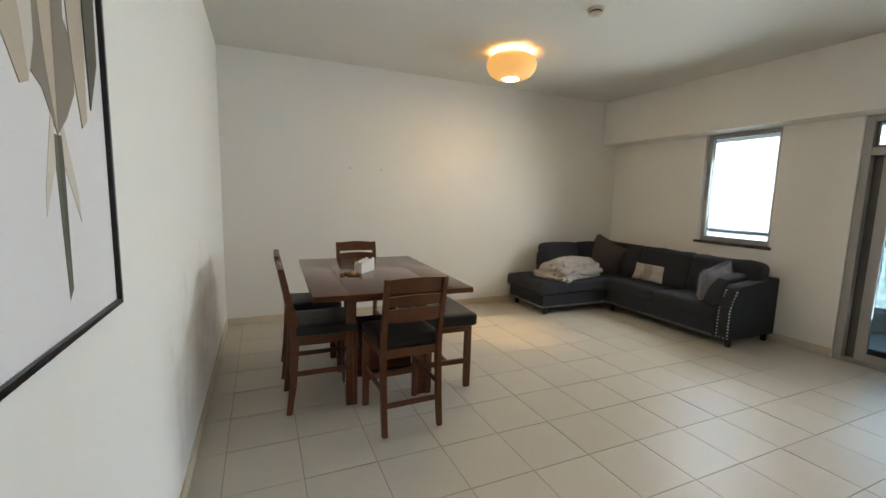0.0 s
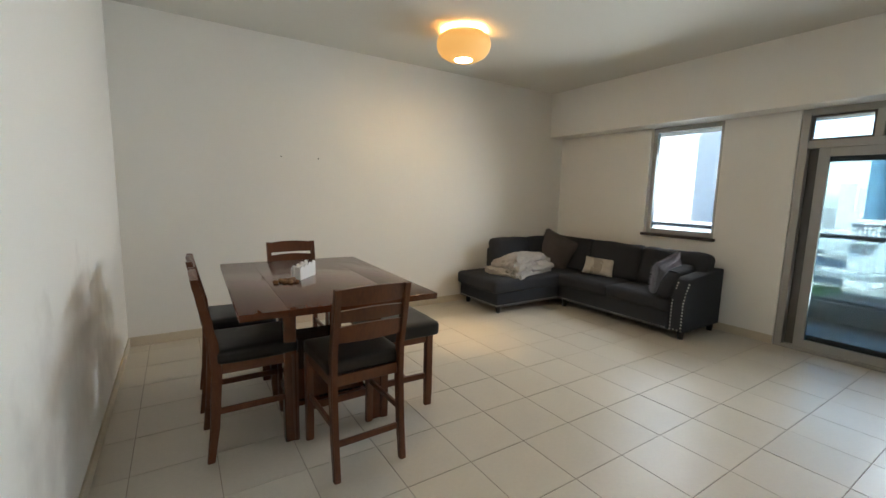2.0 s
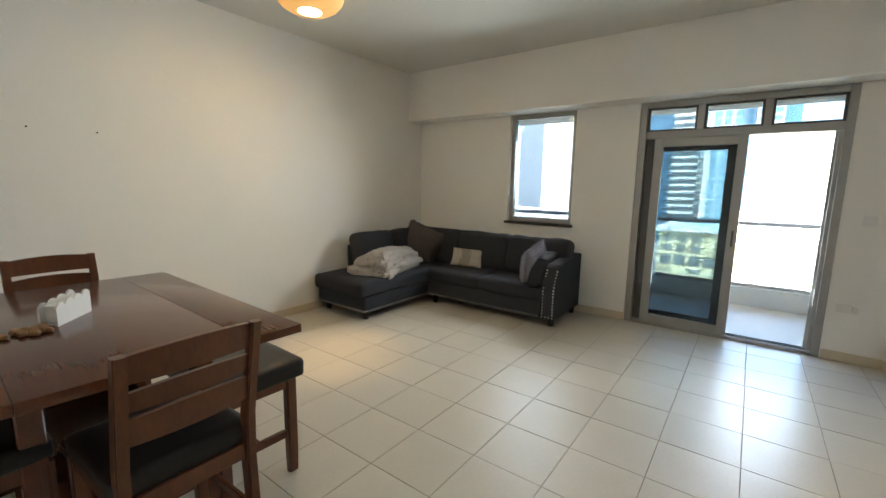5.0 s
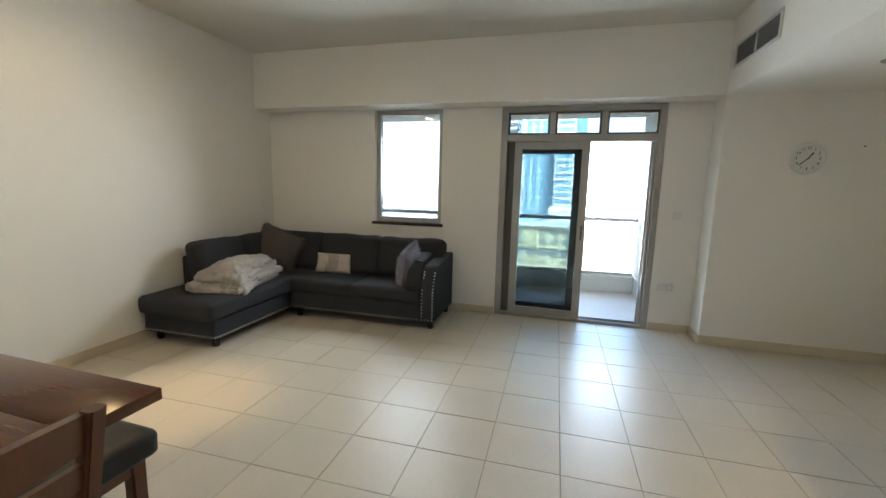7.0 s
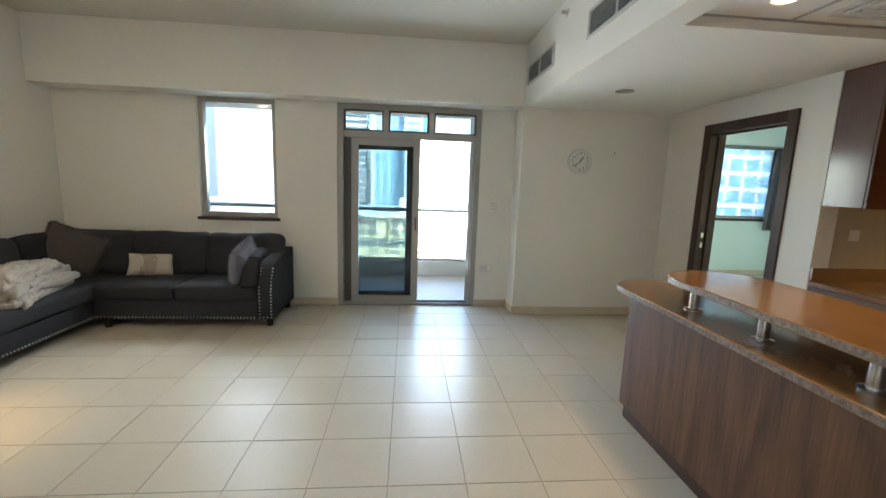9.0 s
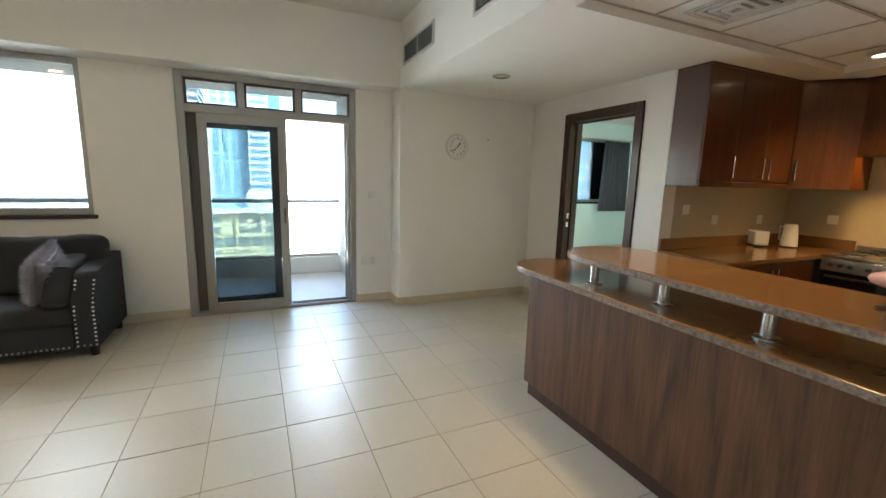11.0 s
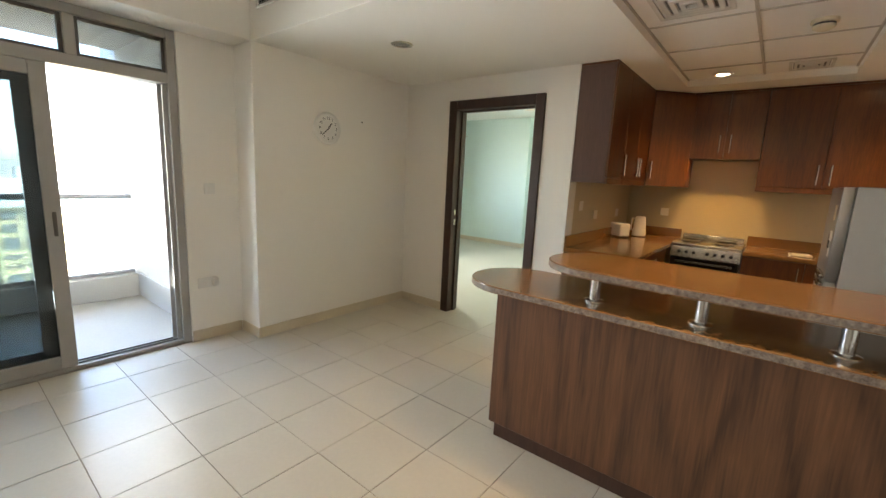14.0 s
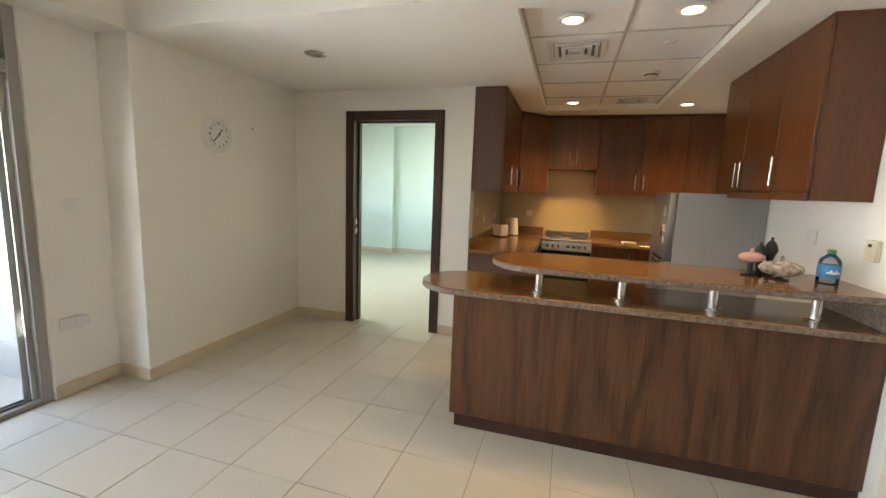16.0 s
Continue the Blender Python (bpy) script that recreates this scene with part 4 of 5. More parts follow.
placed("edge", prism([(XR + 0.003, 0.9305)] + [(3.37 - 0.295 + 0.296 * math.cos(a), 0.635 + 0.296 * math.sin(a)) for a in [(90 - 180 * i / 24) * math.pi / 180 for i in range(25)]] + [(XR + 0.003, 0.3395)], "z", 1.027, 1.055), GRANITE_EDGE, bar, label="rough speckled granite edge")
placed("end_block", boxes((XR + 0.003, 0.42, 0.901, XR + 0.055, 0.92, 1.021), bevel=0.003), GRANITE_EDGE, bar)
for k in range(4):
    x = 3.062 - 0.447 * k
    post = placed("post", rod((x, 0.83, 0.91), (x, 0.83, 1.022), 0.024, sides=24), STEEL, bar, label="round brushed steel post")
    placed("flange", lathe([(0.001, 0.0), (0.046, 0.0), (0.046, 0.006), (0.03, 0.010), (0.001, 0.010)], (x, 0.83, 0.901)), STEEL, bar, post)

# ---- kitchen units ----
def handle(top, parent, p, axis, length=0.175):
    """Bar handle on two stubs; p is its middle on the door face, axis its outward direction."""
    p, n = Vector(p), Vector(axis)
    u = Vector((0, 0, length / 2))
    bm = rod(p + n * 0.03 - u, p + n * 0.03 + u, 0.0075, sides=10)
    for s in (-0.8, 0.8):
        rod(p + u * s, p + n * 0.03 + u * s, 0.0045, sides=8, bm=bm)
    return placed("handle", bm, STEEL, top, parent, "brushed steel bar handle")


def unit(name, label, face, a0, a1, depth0, front, z0, z1, doors, handles, hz, side=CABINET, group="", drop=0.0, pelmet=False):
    """A cabinet whose doors face +x ('x'), -x ('-x') or +y ('y'). a: span along the wall; depth0: wall; front: door face."""
    s = 1 if front > depth0 else -1
    inner = front - s * 0.02
    def span(u0, u1, d0, d1, v0, v1):
        return (d0, u0, v0, d1, u1, v1) if "x" in face else (u0, d0, v0, u1, d1, v1)
    lo, hi = min(a0, a1), max(a0, a1)
    mid = (depth0 + front) / 2
    at = (mid, (lo + hi) / 2, z0) if "x" in face else ((lo + hi) / 2, mid, z0)
    top = root(name, label, "cabinet", at, group)
    placed("body", boxes(span(lo, hi, min(depth0, inner), max(depth0, inner), z0, z1), bevel=0.002), side, top)
    w = (hi - lo) / doors
    n = {"x": (1, 0, 0), "-x": (-1, 0, 0), "y": (0, 1, 0)}[face]
    rise = 0.045 if pelmet else 0.0
    if pelmet:
        placed("pelmet", boxes(span(lo, hi, min(inner + s * 0.001, front + s * 0.004), max(inner + s * 0.001, front + s * 0.004), z0 - 0.004, z0 + 0.042), bevel=0.004), CABINET, top)
    for k in range(doors):
        d = placed("door", boxes(span(lo + k * w + 0.002, lo + (k + 1) * w - 0.002, min(inner + s * 0.001, front), max(inner + s * 0.001, front), z0 + 0.004 + rise - drop, z1 - 0.004), bevel=0.002), CABINET, top)
        u = lo + k * w + (0.045 if handles[k] == "l" else w - 0.045)
        handle(top, d, (front, u, hz) if "x" in face else (u, front, hz), n)
    return top


UZ0, UZ1, UF = 1.468, 2.40, 3.54
wall_label, grp = "dark stained wooden wall cabinet with steel handles", "kitchen wall cabinets"
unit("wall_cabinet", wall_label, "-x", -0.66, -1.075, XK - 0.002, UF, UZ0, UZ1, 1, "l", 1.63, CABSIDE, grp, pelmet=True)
unit("wall_cabinet", wall_label, "-x", -1.077, -1.90, XK - 0.002, UF, UZ0, UZ1, 2, "rl", 1.63, CABINET, grp, pelmet=True)
diag = root("corner_cabinet", "dark stained wooden corner wall cabinet with an angled door", "cabinet", (3.6, -2.3, UZ0), grp)
placed("body", prism([(XK - 0.002, YK + 0.002), (XK - 0.002, -1.902), (3.55, -1.902), (3.222, -2.235), (3.222, YK + 0.002)], "z", UZ0, UZ1, bevel=0.002), CABINET, diag)
d = placed("door", moved(boxes((-0.228, 0.001, UZ0 + 0.004, 0.228, 0.02, UZ1 - 0.004), bevel=0.002), Matrix.Translation((3.386, -2.0685, 0)) @ Matrix.Rotation(radians(45.4), 4, "Z")), CABINET, diag)
handle(diag, d, (3.386 + 0.13, -2.0685 + 0.148, 1.63), (-0.707, 0.707, 0))
unit("hood_cabinet", "short dark wooden cabinet over the cooker hood", "y", 2.622, 3.22, YK + 0.002, -2.22, 1.83, UZ1, 2, "rl", 1.905, CABINET, grp, drop=0.068)
unit("wall_cabinet", wall_label, "y", 1.67, 2.62, YK + 0.002, -2.22, UZ0, UZ1, 2, "rl", 1.63, CABINET, grp, pelmet=True)
unit("wall_cabinet", wall_label, "y", 1.272, 1.668, YK + 0.002, -2.22, UZ0, UZ1, 1, "l", 1.63, CABINET, grp, pelmet=True)
unit("wall_cabinet", wall_label, "x", -0.78, 0.205, XR + 0.002, 1.75, 1.49, UZ1, 2, "rl", 1.655, CABINET, grp, pelmet=True)
unit("wall_cabinet", wall_label, "x", 0.207, 0.61, XR + 0.002, 1.75, 1.49, UZ1, 1, "l", 1.655, CABINET, grp, pelmet=True)
structure("trim_cornice", boxes((UF + 0.004, -1.90, UZ1 + 0.001, XK - 0.002, -0.66, ZD - 0.002), (1.272, YK + 0.002, UZ1 + 0.001, 3.24, -2.225, ZD - 0.002), (XR + 0.002, -0.78, UZ1 + 0.001, 1.746, 0.61, ZD - 0.002), bevel=0.002), CABINET, "dark wooden filler above the wall cabinets")
structure("trim_corner_filler", prism([(XK - 0.003, -2.223), (XK - 0.003, -1.902), (3.552, -1.902), (3.242, -2.223)], "z", UZ1 + 0.001, ZD - 0.002), CABINET, "dark wooden filler above the corner cabinet")

# cooker hood under the short cabinet: a shallow box, open below, with a lamp strip up inside
hood = root("cooker_hood", "slim built-in cooker hood with a warm lamp", "cooker hood", (2.92, -2.36, 1.765))
placed("casing", boxes((2.626, YK + 0.004, 1.765, 3.216, -2.33, 1.828), (2.626, -2.33, 1.765, 2.645, -2.243, 1.828), (3.195, -2.33, 1.765, 3.216, -2.243, 1.828), bevel=0.001), BLACK, hood)
hs = bpy.data.lights.new("hood_lamp", "AREA")
hs.shape, hs.size, hs.size_y, hs.energy, hs.color = "RECTANGLE", 0.44, 0.02, 0.24, (1.0, 0.50, 0.08)
new("hood_lamp", hs).location = (2.92, -2.299, 1.826)

# base units and worktops
base_label = "dark stained wooden base cabinet under granite"
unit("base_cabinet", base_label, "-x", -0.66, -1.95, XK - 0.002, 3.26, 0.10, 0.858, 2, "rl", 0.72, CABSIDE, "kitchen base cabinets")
unit("base_cabinet", base_label, "y", 2.16, 2.615, YK + 0.002, -1.97, 0.10, 0.858, 1, "l", 0.72, CABINET, "kitchen base cabinets")
unit("base_cabinet", base_label, "y", 1.70, 2.158, YK + 0.002, -1.97, 0.10, 0.858, 1, "l", 0.72, CABINET, "kitchen base cabinets")
structure("trim_kickboard", boxes((3.32, -1.95, 0, XK - 0.01, -0.68, 0.098), (1.70, YK + 0.01, 0, 2.61, -2.03, 0.098)), CASING, "dark kickboard below the base cabinets")
w1 = root("granite_worktop", "L-shaped brown granite worktop with upstand", "worktop", (3.53, -1.6, 0.86))
placed("slab", prism([(XK - 0.002, -0.652), (3.225, -0.652), (3.225, YK + 0.002), (XK - 0.002, YK + 0.002)], "z", 0.862, 0.90, bevel=0.004), GRANITE, w1, smooth=None)
placed("upstand", boxes((XK - 0.022, YK + 0.022, 0.901, XK - 0.002, -0.66, 1.0), (3.23, YK + 0.002, 0.901, XK - 0.002, YK + 0.022, 1.0), bevel=0.002), GRANITE, w1, smooth=None)
w2 = root("granite_worktop", "straight brown granite worktop beside the cooker", "worktop", (2.0, -2.25, 0.86))
placed("slab", boxes((1.272, YK + 0.002, 0.862, 2.618, -1.945, 0.90), bevel=0.004), GRANITE, w2, smooth=None)
placed("upstand", boxes((1.272, YK + 0.002, 0.901, 2.618, YK + 0.022, 1.0), bevel=0.002), GRANITE, w2, smooth=None)

# cooker
ck = root("cooker", "freestanding steel electric cooker with black oven door", "cooker", (2.92, -2.22, 0))
placed("body", boxes((2.625, YK + 0.01, 0.02, 3.218, -1.97, 0.885), bevel=0.004), BLACK, ck)
placed("hob", boxes((2.624, YK + 0.01, 0.886, 3.22, -1.955, 0.915), bevel=0.006, seg=2), STEEL, ck, label="stainless steel hob")
placed("control_panel", prism([(-1.969, 0.775), (-1.945, 0.775), (-1.955, 0.884), (-1.969, 0.884)], "x", 2.626, 3.217, bevel=0.002), STEEL, ck)
placed("splash_rail", boxes((2.64, YK + 0.012, 0.916, 3.205, YK + 0.03, 0.965), bevel=0.004), STEEL, ck)
for i, x in enumerate((2.70, 2.765, 2.83, 2.895, 3.01, 3.075, 3.14)):
    placed("knob", rod((x, -1.951, 0.83), (x, -1.925, 0.83), 0.018, 0.014), BLACK, ck)
for x in (2.78, 3.07):
    for y in (-2.10, -2.38):
        ring = placed("hotplate", lathe([(0.001, 0.916), (0.085, 0.916), (0.09, 0.925), (0.078, 0.932), (0.02, 0.930), (0.001, 0.926)], (x, y, 0)), BLACK, ck)
        placed("plate_ring", lathe([(0.088, 0.9155), (0.10, 0.9155), (0.098, 0.921), (0.09, 0.922)], (x, y, 0)), STEEL, ck, ring)
od = placed("oven_door", boxes((2.63, -1.969, 0.20, 3.213, -1.95, 0.765), bevel=0.004), OVEN_GLASS, ck, label="black glass oven door")
placed("door_handle", rod((2.68, -1.925, 0.73), (3.165, -1.925, 0.73), 0.009), BLACK, ck, od)

# fridge
fr = root("fridge", "grey steel fridge freezer beside the worktop", "fridge", (1.82, -0.82, 0))
placed("cabinet", boxes((1.46, -1.10, 0.02, 2.09, -0.50, 1.515), bevel=0.008, seg=2), FRIDGE, fr)
for z0, z1 in ((0.03, 0.95), (0.955, 1.512)):
    d = placed("door", boxes((2.092, -1.099, z0, 2.15, -0.501, z1), bevel=0.010, seg=2), FRIDGE_FRONT, fr)
    zz = z1 - 0.022 if z0 < 0.5 else z0 + 0.022
    bm = boxes((2.151, -0.80, zz - 0.014, 2.178, -0.512, zz + 0.014), bevel=0.006, seg=2)
    placed("grip", bm, STEEL, fr, d, "steel grip along the door edge")
for k, (y, z, w, h) in enumerate(((-0.62, 1.36, 0.07, 0.09), (-0.60, 1.22, 0.09, 0.06), (-0.68, 1.18, 0.06, 0.08), (-0.58, 1.12, 0.05, 0.05))):
    single("fridge_magnet", boxes((0, -w / 2, -h / 2, 0.004, w / 2, h / 2), bevel=0.001), (CREAM, WHITE, BLACK, WHITE)[k], "small printed magnet on the fridge door", "magnet", (2.1502, y, z), "fridge magnets")

# unidentified small pale thing; the folded-cloth shape is made up
cloth = single("small_pale_item", moved(cushion((0.15, 0.11, 0.018), 6, 0.1, 0.003, 3, cuts=9), Matrix.Translation((0, 0, 0.0105))), CREAM, "small pale item on the granite worktop, shaped like a folded cloth", "cloth", (2.20, -2.12, 0.90), smooth=180)
cloth.rotation_euler = (0, 0, radians(12))

# toaster, kettle
to = root("toaster", "small white two-slot toaster on the worktop", "toaster", (3.735, -1.93, 0.90))
part("body", moved(cushion((0.16, 0.25, 0.165), 14, 0, 0, 1, cuts=9), Matrix.Translation((0, 0, 0.10))), WHITE, to)
part("base", boxes((-0.08, -0.125, 0, 0.08, 0.125, 0.018), bevel=0.004), BLACK, to)
for s in (-0.03, 0.03):
    part("slot", boxes((s - 0.012, -0.09, 0.183, s + 0.012, 0.09, 0.1865)), BLACK, to)
part("lever", boxes((-0.02, -0.155, 0.11, 0.02, -0.136, 0.125), bevel=0.003), BLACK, to)
to.rotation_euler = (0, 0, radians(50))
to.scale = (0.78, 0.78, 0.85)
ke = root("kettle", "white upright jug kettle on the worktop", "kettle", (3.60, -2.20, 0.90))
part("jug", lathe([(0.07, 0.012), (0.072, 0.03), (0.06, 0.15), (0.052, 0.21), (0.048, 0.222), (0.001, 0.228)]), WHITE, ke)
part("base", lathe([(0.074, 0.0), (0.076, 0.008), (0.07, 0.0115)]), BLACK, ke)
part("handle", boxes((0.05, -0.01, 0.06, 0.095, 0.01, 0.075), (0.082, -0.01, 0.075, 0.095, 0.01, 0.19), (0.045, -0.01, 0.19, 0.095, 0.01, 0.205), bevel=0.003), WHITE, ke)

# switches and sockets
def plate(x, y, z, n, w=0.086, h=0.086, knobs=1, label="white plastic wall switch", cat="switch", name="wall_switch"):
    p = root(name, label, cat, (x, y, z))
    q = Vector(n).to_track_quat("Y", "Z").to_matrix().to_4x4()
    part("plate", moved(boxes((-w / 2, 0.0005, -h / 2, w / 2, 0.009, h / 2), bevel=0.003), q), WHITE, p)
    for k in range(knobs):
        u = (k - (knobs - 1) / 2) * (w / max(knobs, 1)) * 0.9
        part("rocker", moved(boxes((u - 0.012, 0.009, -0.018, u + 0.012, 0.0125, 0.018), bevel=0.002), q), WHITE, p)
    return p


plate(XE, 1.345, 1.27, (-1, 0, 0))
sock = plate(XE, 1.40, 0.49, (-1, 0, 0), w=0.146, knobs=2, label="white double wall socket with a plug adaptor", cat="socket", name="wall_socket")
single("plug_adaptor", boxes((-0.055, -0.022, -0.03, 0, 0.022, 0.035), bevel=0.006, seg=2), WHITE, "white plug adaptor in the wall socket", "plug", (XE - 0.0125, 1.35, 0.495))
plate(XK, -0.966, 1.254, (-1, 0, 0))
plate(XK, -1.384, 1.156, (-1, 0, 0), label="white kitchen wall socket", cat="socket", name="wall_socket")
plate(XK, -2.095, 1.15, (-1, 0, 0), label="white kitchen wall socket", cat="socket", name="wall_socket")
cs = plate(3.432, YK, 1.18, (0, 1, 0), label="white cooker isolator switch with a red rocker", name="cooker_switch")
plate(XR, 0.118, 1.263, (1, 0, 0), w=0.12)
th = root("intercom", "cream wall thermostat box with a small dark window", "thermostat", (XR, 0.69, 1.25))
part("case", boxes((0.0005, -0.045, -0.055, 0.026, 0.045, 0.055), bevel=0.008, seg=2), CREAM, th)
part("display", boxes((0.026, -0.012, 0.02, 0.0275, 0.012, 0.036)), BLACK, th)

# things on the bar
BS = 0.84
bo = root("water_bottle", "large clear plastic water bottle with blue label, green cap", "bottle", (1.615, 0.66, 1.06))
PLASTIC = pane_glass("clear_plastic", (0.80, 0.88, 0.92))
BLUE = material("blue_label", (0.03, 0.22, 0.50), 0.4, scale=10, fine=80, bump=0.0)
GREEN = material("green_cap", (0.03, 0.30, 0.06), 0.4, bump=0.0)
part("body", lathe([(r_ * BS, h_ * BS) for r_, h_ in [(0.05, 0.0), (0.056, 0.006), (0.056, 0.13), (0.05, 0.155), (0.03, 0.178), (0.018, 0.19), (0.018, 0.20)]]), PLASTIC, bo)
part("label", lathe([(r_ * BS, h_ * BS) for r_, h_ in [(0.0565, 0.045), (0.0575, 0.047), (0.0575, 0.122), (0.0565, 0.124)]]), BLUE, bo, "blue wrap label with white marks")
part("cap", lathe([(r_ * BS, h_ * BS) for r_, h_ in [(0.021, 0.192), (0.021, 0.214), (0.018, 0.217), (0.001, 0.217)]]), GREEN, bo)
for k in range(5):
    a = radians(60 + 14 * k)
    part("label_mark", moved(boxes((0.0576 * BS, -0.005, 0.06, 0.0576 * BS + 0.001, 0.005, 0.072 + 0.008 * (k % 2))), Matrix.Rotation(a, 4, "Z")), WHITE, bo)

PINK = material("pink_glaze", (0.46, 0.20, 0.19), 0.25, second=(0.55, 0.36, 0.33), scale=14, fine=70, bump=0.02)
SPECK = material("painted_ceramic", (0.55, 0.46, 0.40), 0.25, second=(0.03, 0.025, 0.02), scale=34, fine=40, bump=0.02)
for nm, mat, at, s, rz, lab in (("ceramic_bowl", PINK, (1.935, 0.58, 1.06), 0.78, 20, "pink glazed oval lidded dish on a dark stand"), ("ceramic_bowl", SPECK, (1.815, 0.64, 1.06), 1.1, -10, "cream oval lidded dish with dark painted motifs")):
    c = root(nm, lab, "dish", at, "dishes on the bar")
    lift = 0.075 if mat is PINK else 0.02
    part("bowl", moved(lathe([(0.001, 0), (0.035, 0.002), (0.068, 0.018), (0.078, 0.038), (0.07, 0.055), (0.04, 0.071), (0.001, 0.078)], sides=28), Matrix.Translation((0, 0, lift)) @ Matrix.Diagonal((s * 1.2, s * 0.8, s, 1))), mat, c, smooth=180)
    part("stand", lathe([(0.04, 0), (0.042, 0.006), (0.016, 0.012), (0.014, lift - 0.004), (0.03, lift + 0.004)]), BLACK, c)
    part("knob", lathe([(0.001, lift + 0.076 * s), (0.01, lift + 0.08 * s), (0.006, lift + 0.1 * s), (0.001, lift + 0.103 * s)], sides=14), mat, c)
    c.rotation_euler = (0, 0, radians(rz))
for x, y, h in ((1.875, 0.52, 0.19), (1.82, 0.51, 0.22)):
    single("figurine", lathe([(0.03, 0), (0.032, 0.01), (0.012, 0.03), (0.018, h * 0.45), (0.034, h * 0.66), (0.022, h * 0.84), (0.006, h * 0.92), (0.009, h * 0.96), (0.001, h)], sides=20), BLACK, "black lacquered ornament standing on the bar", "ornament", (x, y, 1.06), "black ornaments", smooth=180)

# ---- clock, vents, detectors ----
ck2 = root("wall_clock_round", "round white wall clock with black numerals", "clock", (XN, 0.415, 1.842))
q = Matrix.Rotation(radians(-90), 4, "Y")
part("case", moved(lathe([(0.145, 0.0005), (0.145, 0.02), (0.135, 0.032), (0.118, 0.034), (0.114, 0.024), (0.001, 0.024)], sides=48), q), WHITE, ck2)
for k in range(12):
    a = radians(90 - 30 * k)
    cu = bpy.data.curves.new("numeral", "FONT")
    cu.body, cu.size, cu.align_x, cu.align_y = str(12 if k == 0 else k), 0.034, "CENTER", "CENTER"
    cu.extrude, cu.offset = 0.0006, 0.0
    t_ob = new("numeral_curve", cu)
    dg = bpy.context.evaluated_depsgraph_get()
    me = bpy.data.meshes.new_from_object(t_ob.evaluated_get(dg))
    bpy.data.objects.remove(t_ob)
    me.materials.append(BLACK)
    ob = new("numeral", me)
    ob.parent = ck2
    ob.matrix_basis = Matrix.Translation((-0.0255, -0.092 * math.cos(a), 0.092 * math.sin(a))) @ Matrix(((0, 0, -1, 0), (-1, 0, 0, 0), (0, 1, 0, 0), (0, 0, 0, 1)))
for nm, deg, ln, w in (("hour_pointer", 35, 0.062, 0.011), ("minute_pointer", 228, 0.09, 0.008)):
    bm = boxes((-0.028 if nm[0] == "h" else -0.030, -w / 2, -0.012, -0.0265 if nm[0] == "h" else -0.0285, w / 2, ln))
    part(nm, moved(bm, Matrix.Rotation(radians(deg), 4, "X")), BLACK, ck2)
single("screw", rod((-0.006, 0, 0), (0.004, 0, 0), 0.006), BLACK, "small dark screw in the painted wall", "screw", (XN - 0.003, 0.0, 1.95))


def grille(x0, x1, z0, z1, y):
    g = root("air_vent", "white metal air-conditioning grille with dark slots", "vent", ((x0 + x1) / 2, y, z0), "wall grilles")
    placed("backing", boxes((x0 + 0.01, y + 0.0005, z0 + 0.01, x1 - 0.01, y + 0.002, z1 - 0.01)), VENT_SHADE, g)
    placed("frame", boxes((x0, y + 0.0005, z0, x0 + 0.02, y + 0.014, z1), (x1 - 0.02, y + 0.0005, z0, x1, y + 0.014, z1), (x0 + 0.02, y + 0.0005, z0, x1 - 0.02, y + 0.014, z0 + 0.02), (x0 + 0.02, y + 0.0005, z1 - 0.02, x1 - 0.02, y + 0.014, z1), ((x0 + x1) / 2 - 0.006, y + 0.0005, z0 + 0.02, (x0 + x1) / 2 + 0.006, y + 0.012, z1 - 0.02), bevel=0.002), VENT, g)
    k = 9
    for i in range(k):
        z = z0 + 0.03 + (z1 - z0 - 0.06) * i / (k - 1)
        placed("slat", moved(boxes((x0 + 0.02, -0.006, -0.001, x1 - 0.02, 0.006, 0.001)), Matrix.Translation((0, y + 0.008, z)) @ Matrix.Rotation(radians(-38), 4, "X")), VENT, g)


grille(4.86, 5.66, 2.62, 2.825, YN)
grille(3.28, 4.13, 2.605, 2.81, YN)
spk = root("sprinkler", "small wall sprinkler head", "sprinkler", (4.60, YN, 2.97))
part("rose", rod((0, 0.0005, 0), (0, 0.012, 0), 0.03), WHITE, spk)
part("head", rod((0, 0.012, 0), (0, 0.045, 0), 0.011, 0.016), STEEL, spk)


def detector(x, y, z):
    d = root("smoke_detector", "round cream ceiling smoke detector", "smoke detector", (x, y, z), "smoke detectors")
    part("base", lathe([(0.066, -0.0005), (0.066, -0.018), (0.06, -0.022), (0.001, -0.022)]), CREAM, d)
    part("slots", lathe([(0.052, -0.0225), (0.052, -0.034), (0.001, -0.032)]), BLACK, d)
    part("dome", lathe([(0.056, -0.0345), (0.053, -0.046), (0.026, -0.062), (0.001, -0.064)]), CREAM, d)


detector(3.24, 3.88, ZC)
detector(2.37, -0.62, ZD + 0.06)
spc = root("sprinkler", "small ceiling sprinkler rose", "sprinkler", (2.38, 0.10, ZD + 0.06))
part("rose", rod((0, 0, -0.012), (0, 0, -0.0005), 0.04), WHITE, spc)
part("head", rod((0, 0, -0.018), (0, 0, -0.012), 0.026, 0.022), WHITE, spc)


DUCT = material("duct_metal", (0.16, 0.155, 0.145), 0.7, bump=0.0)


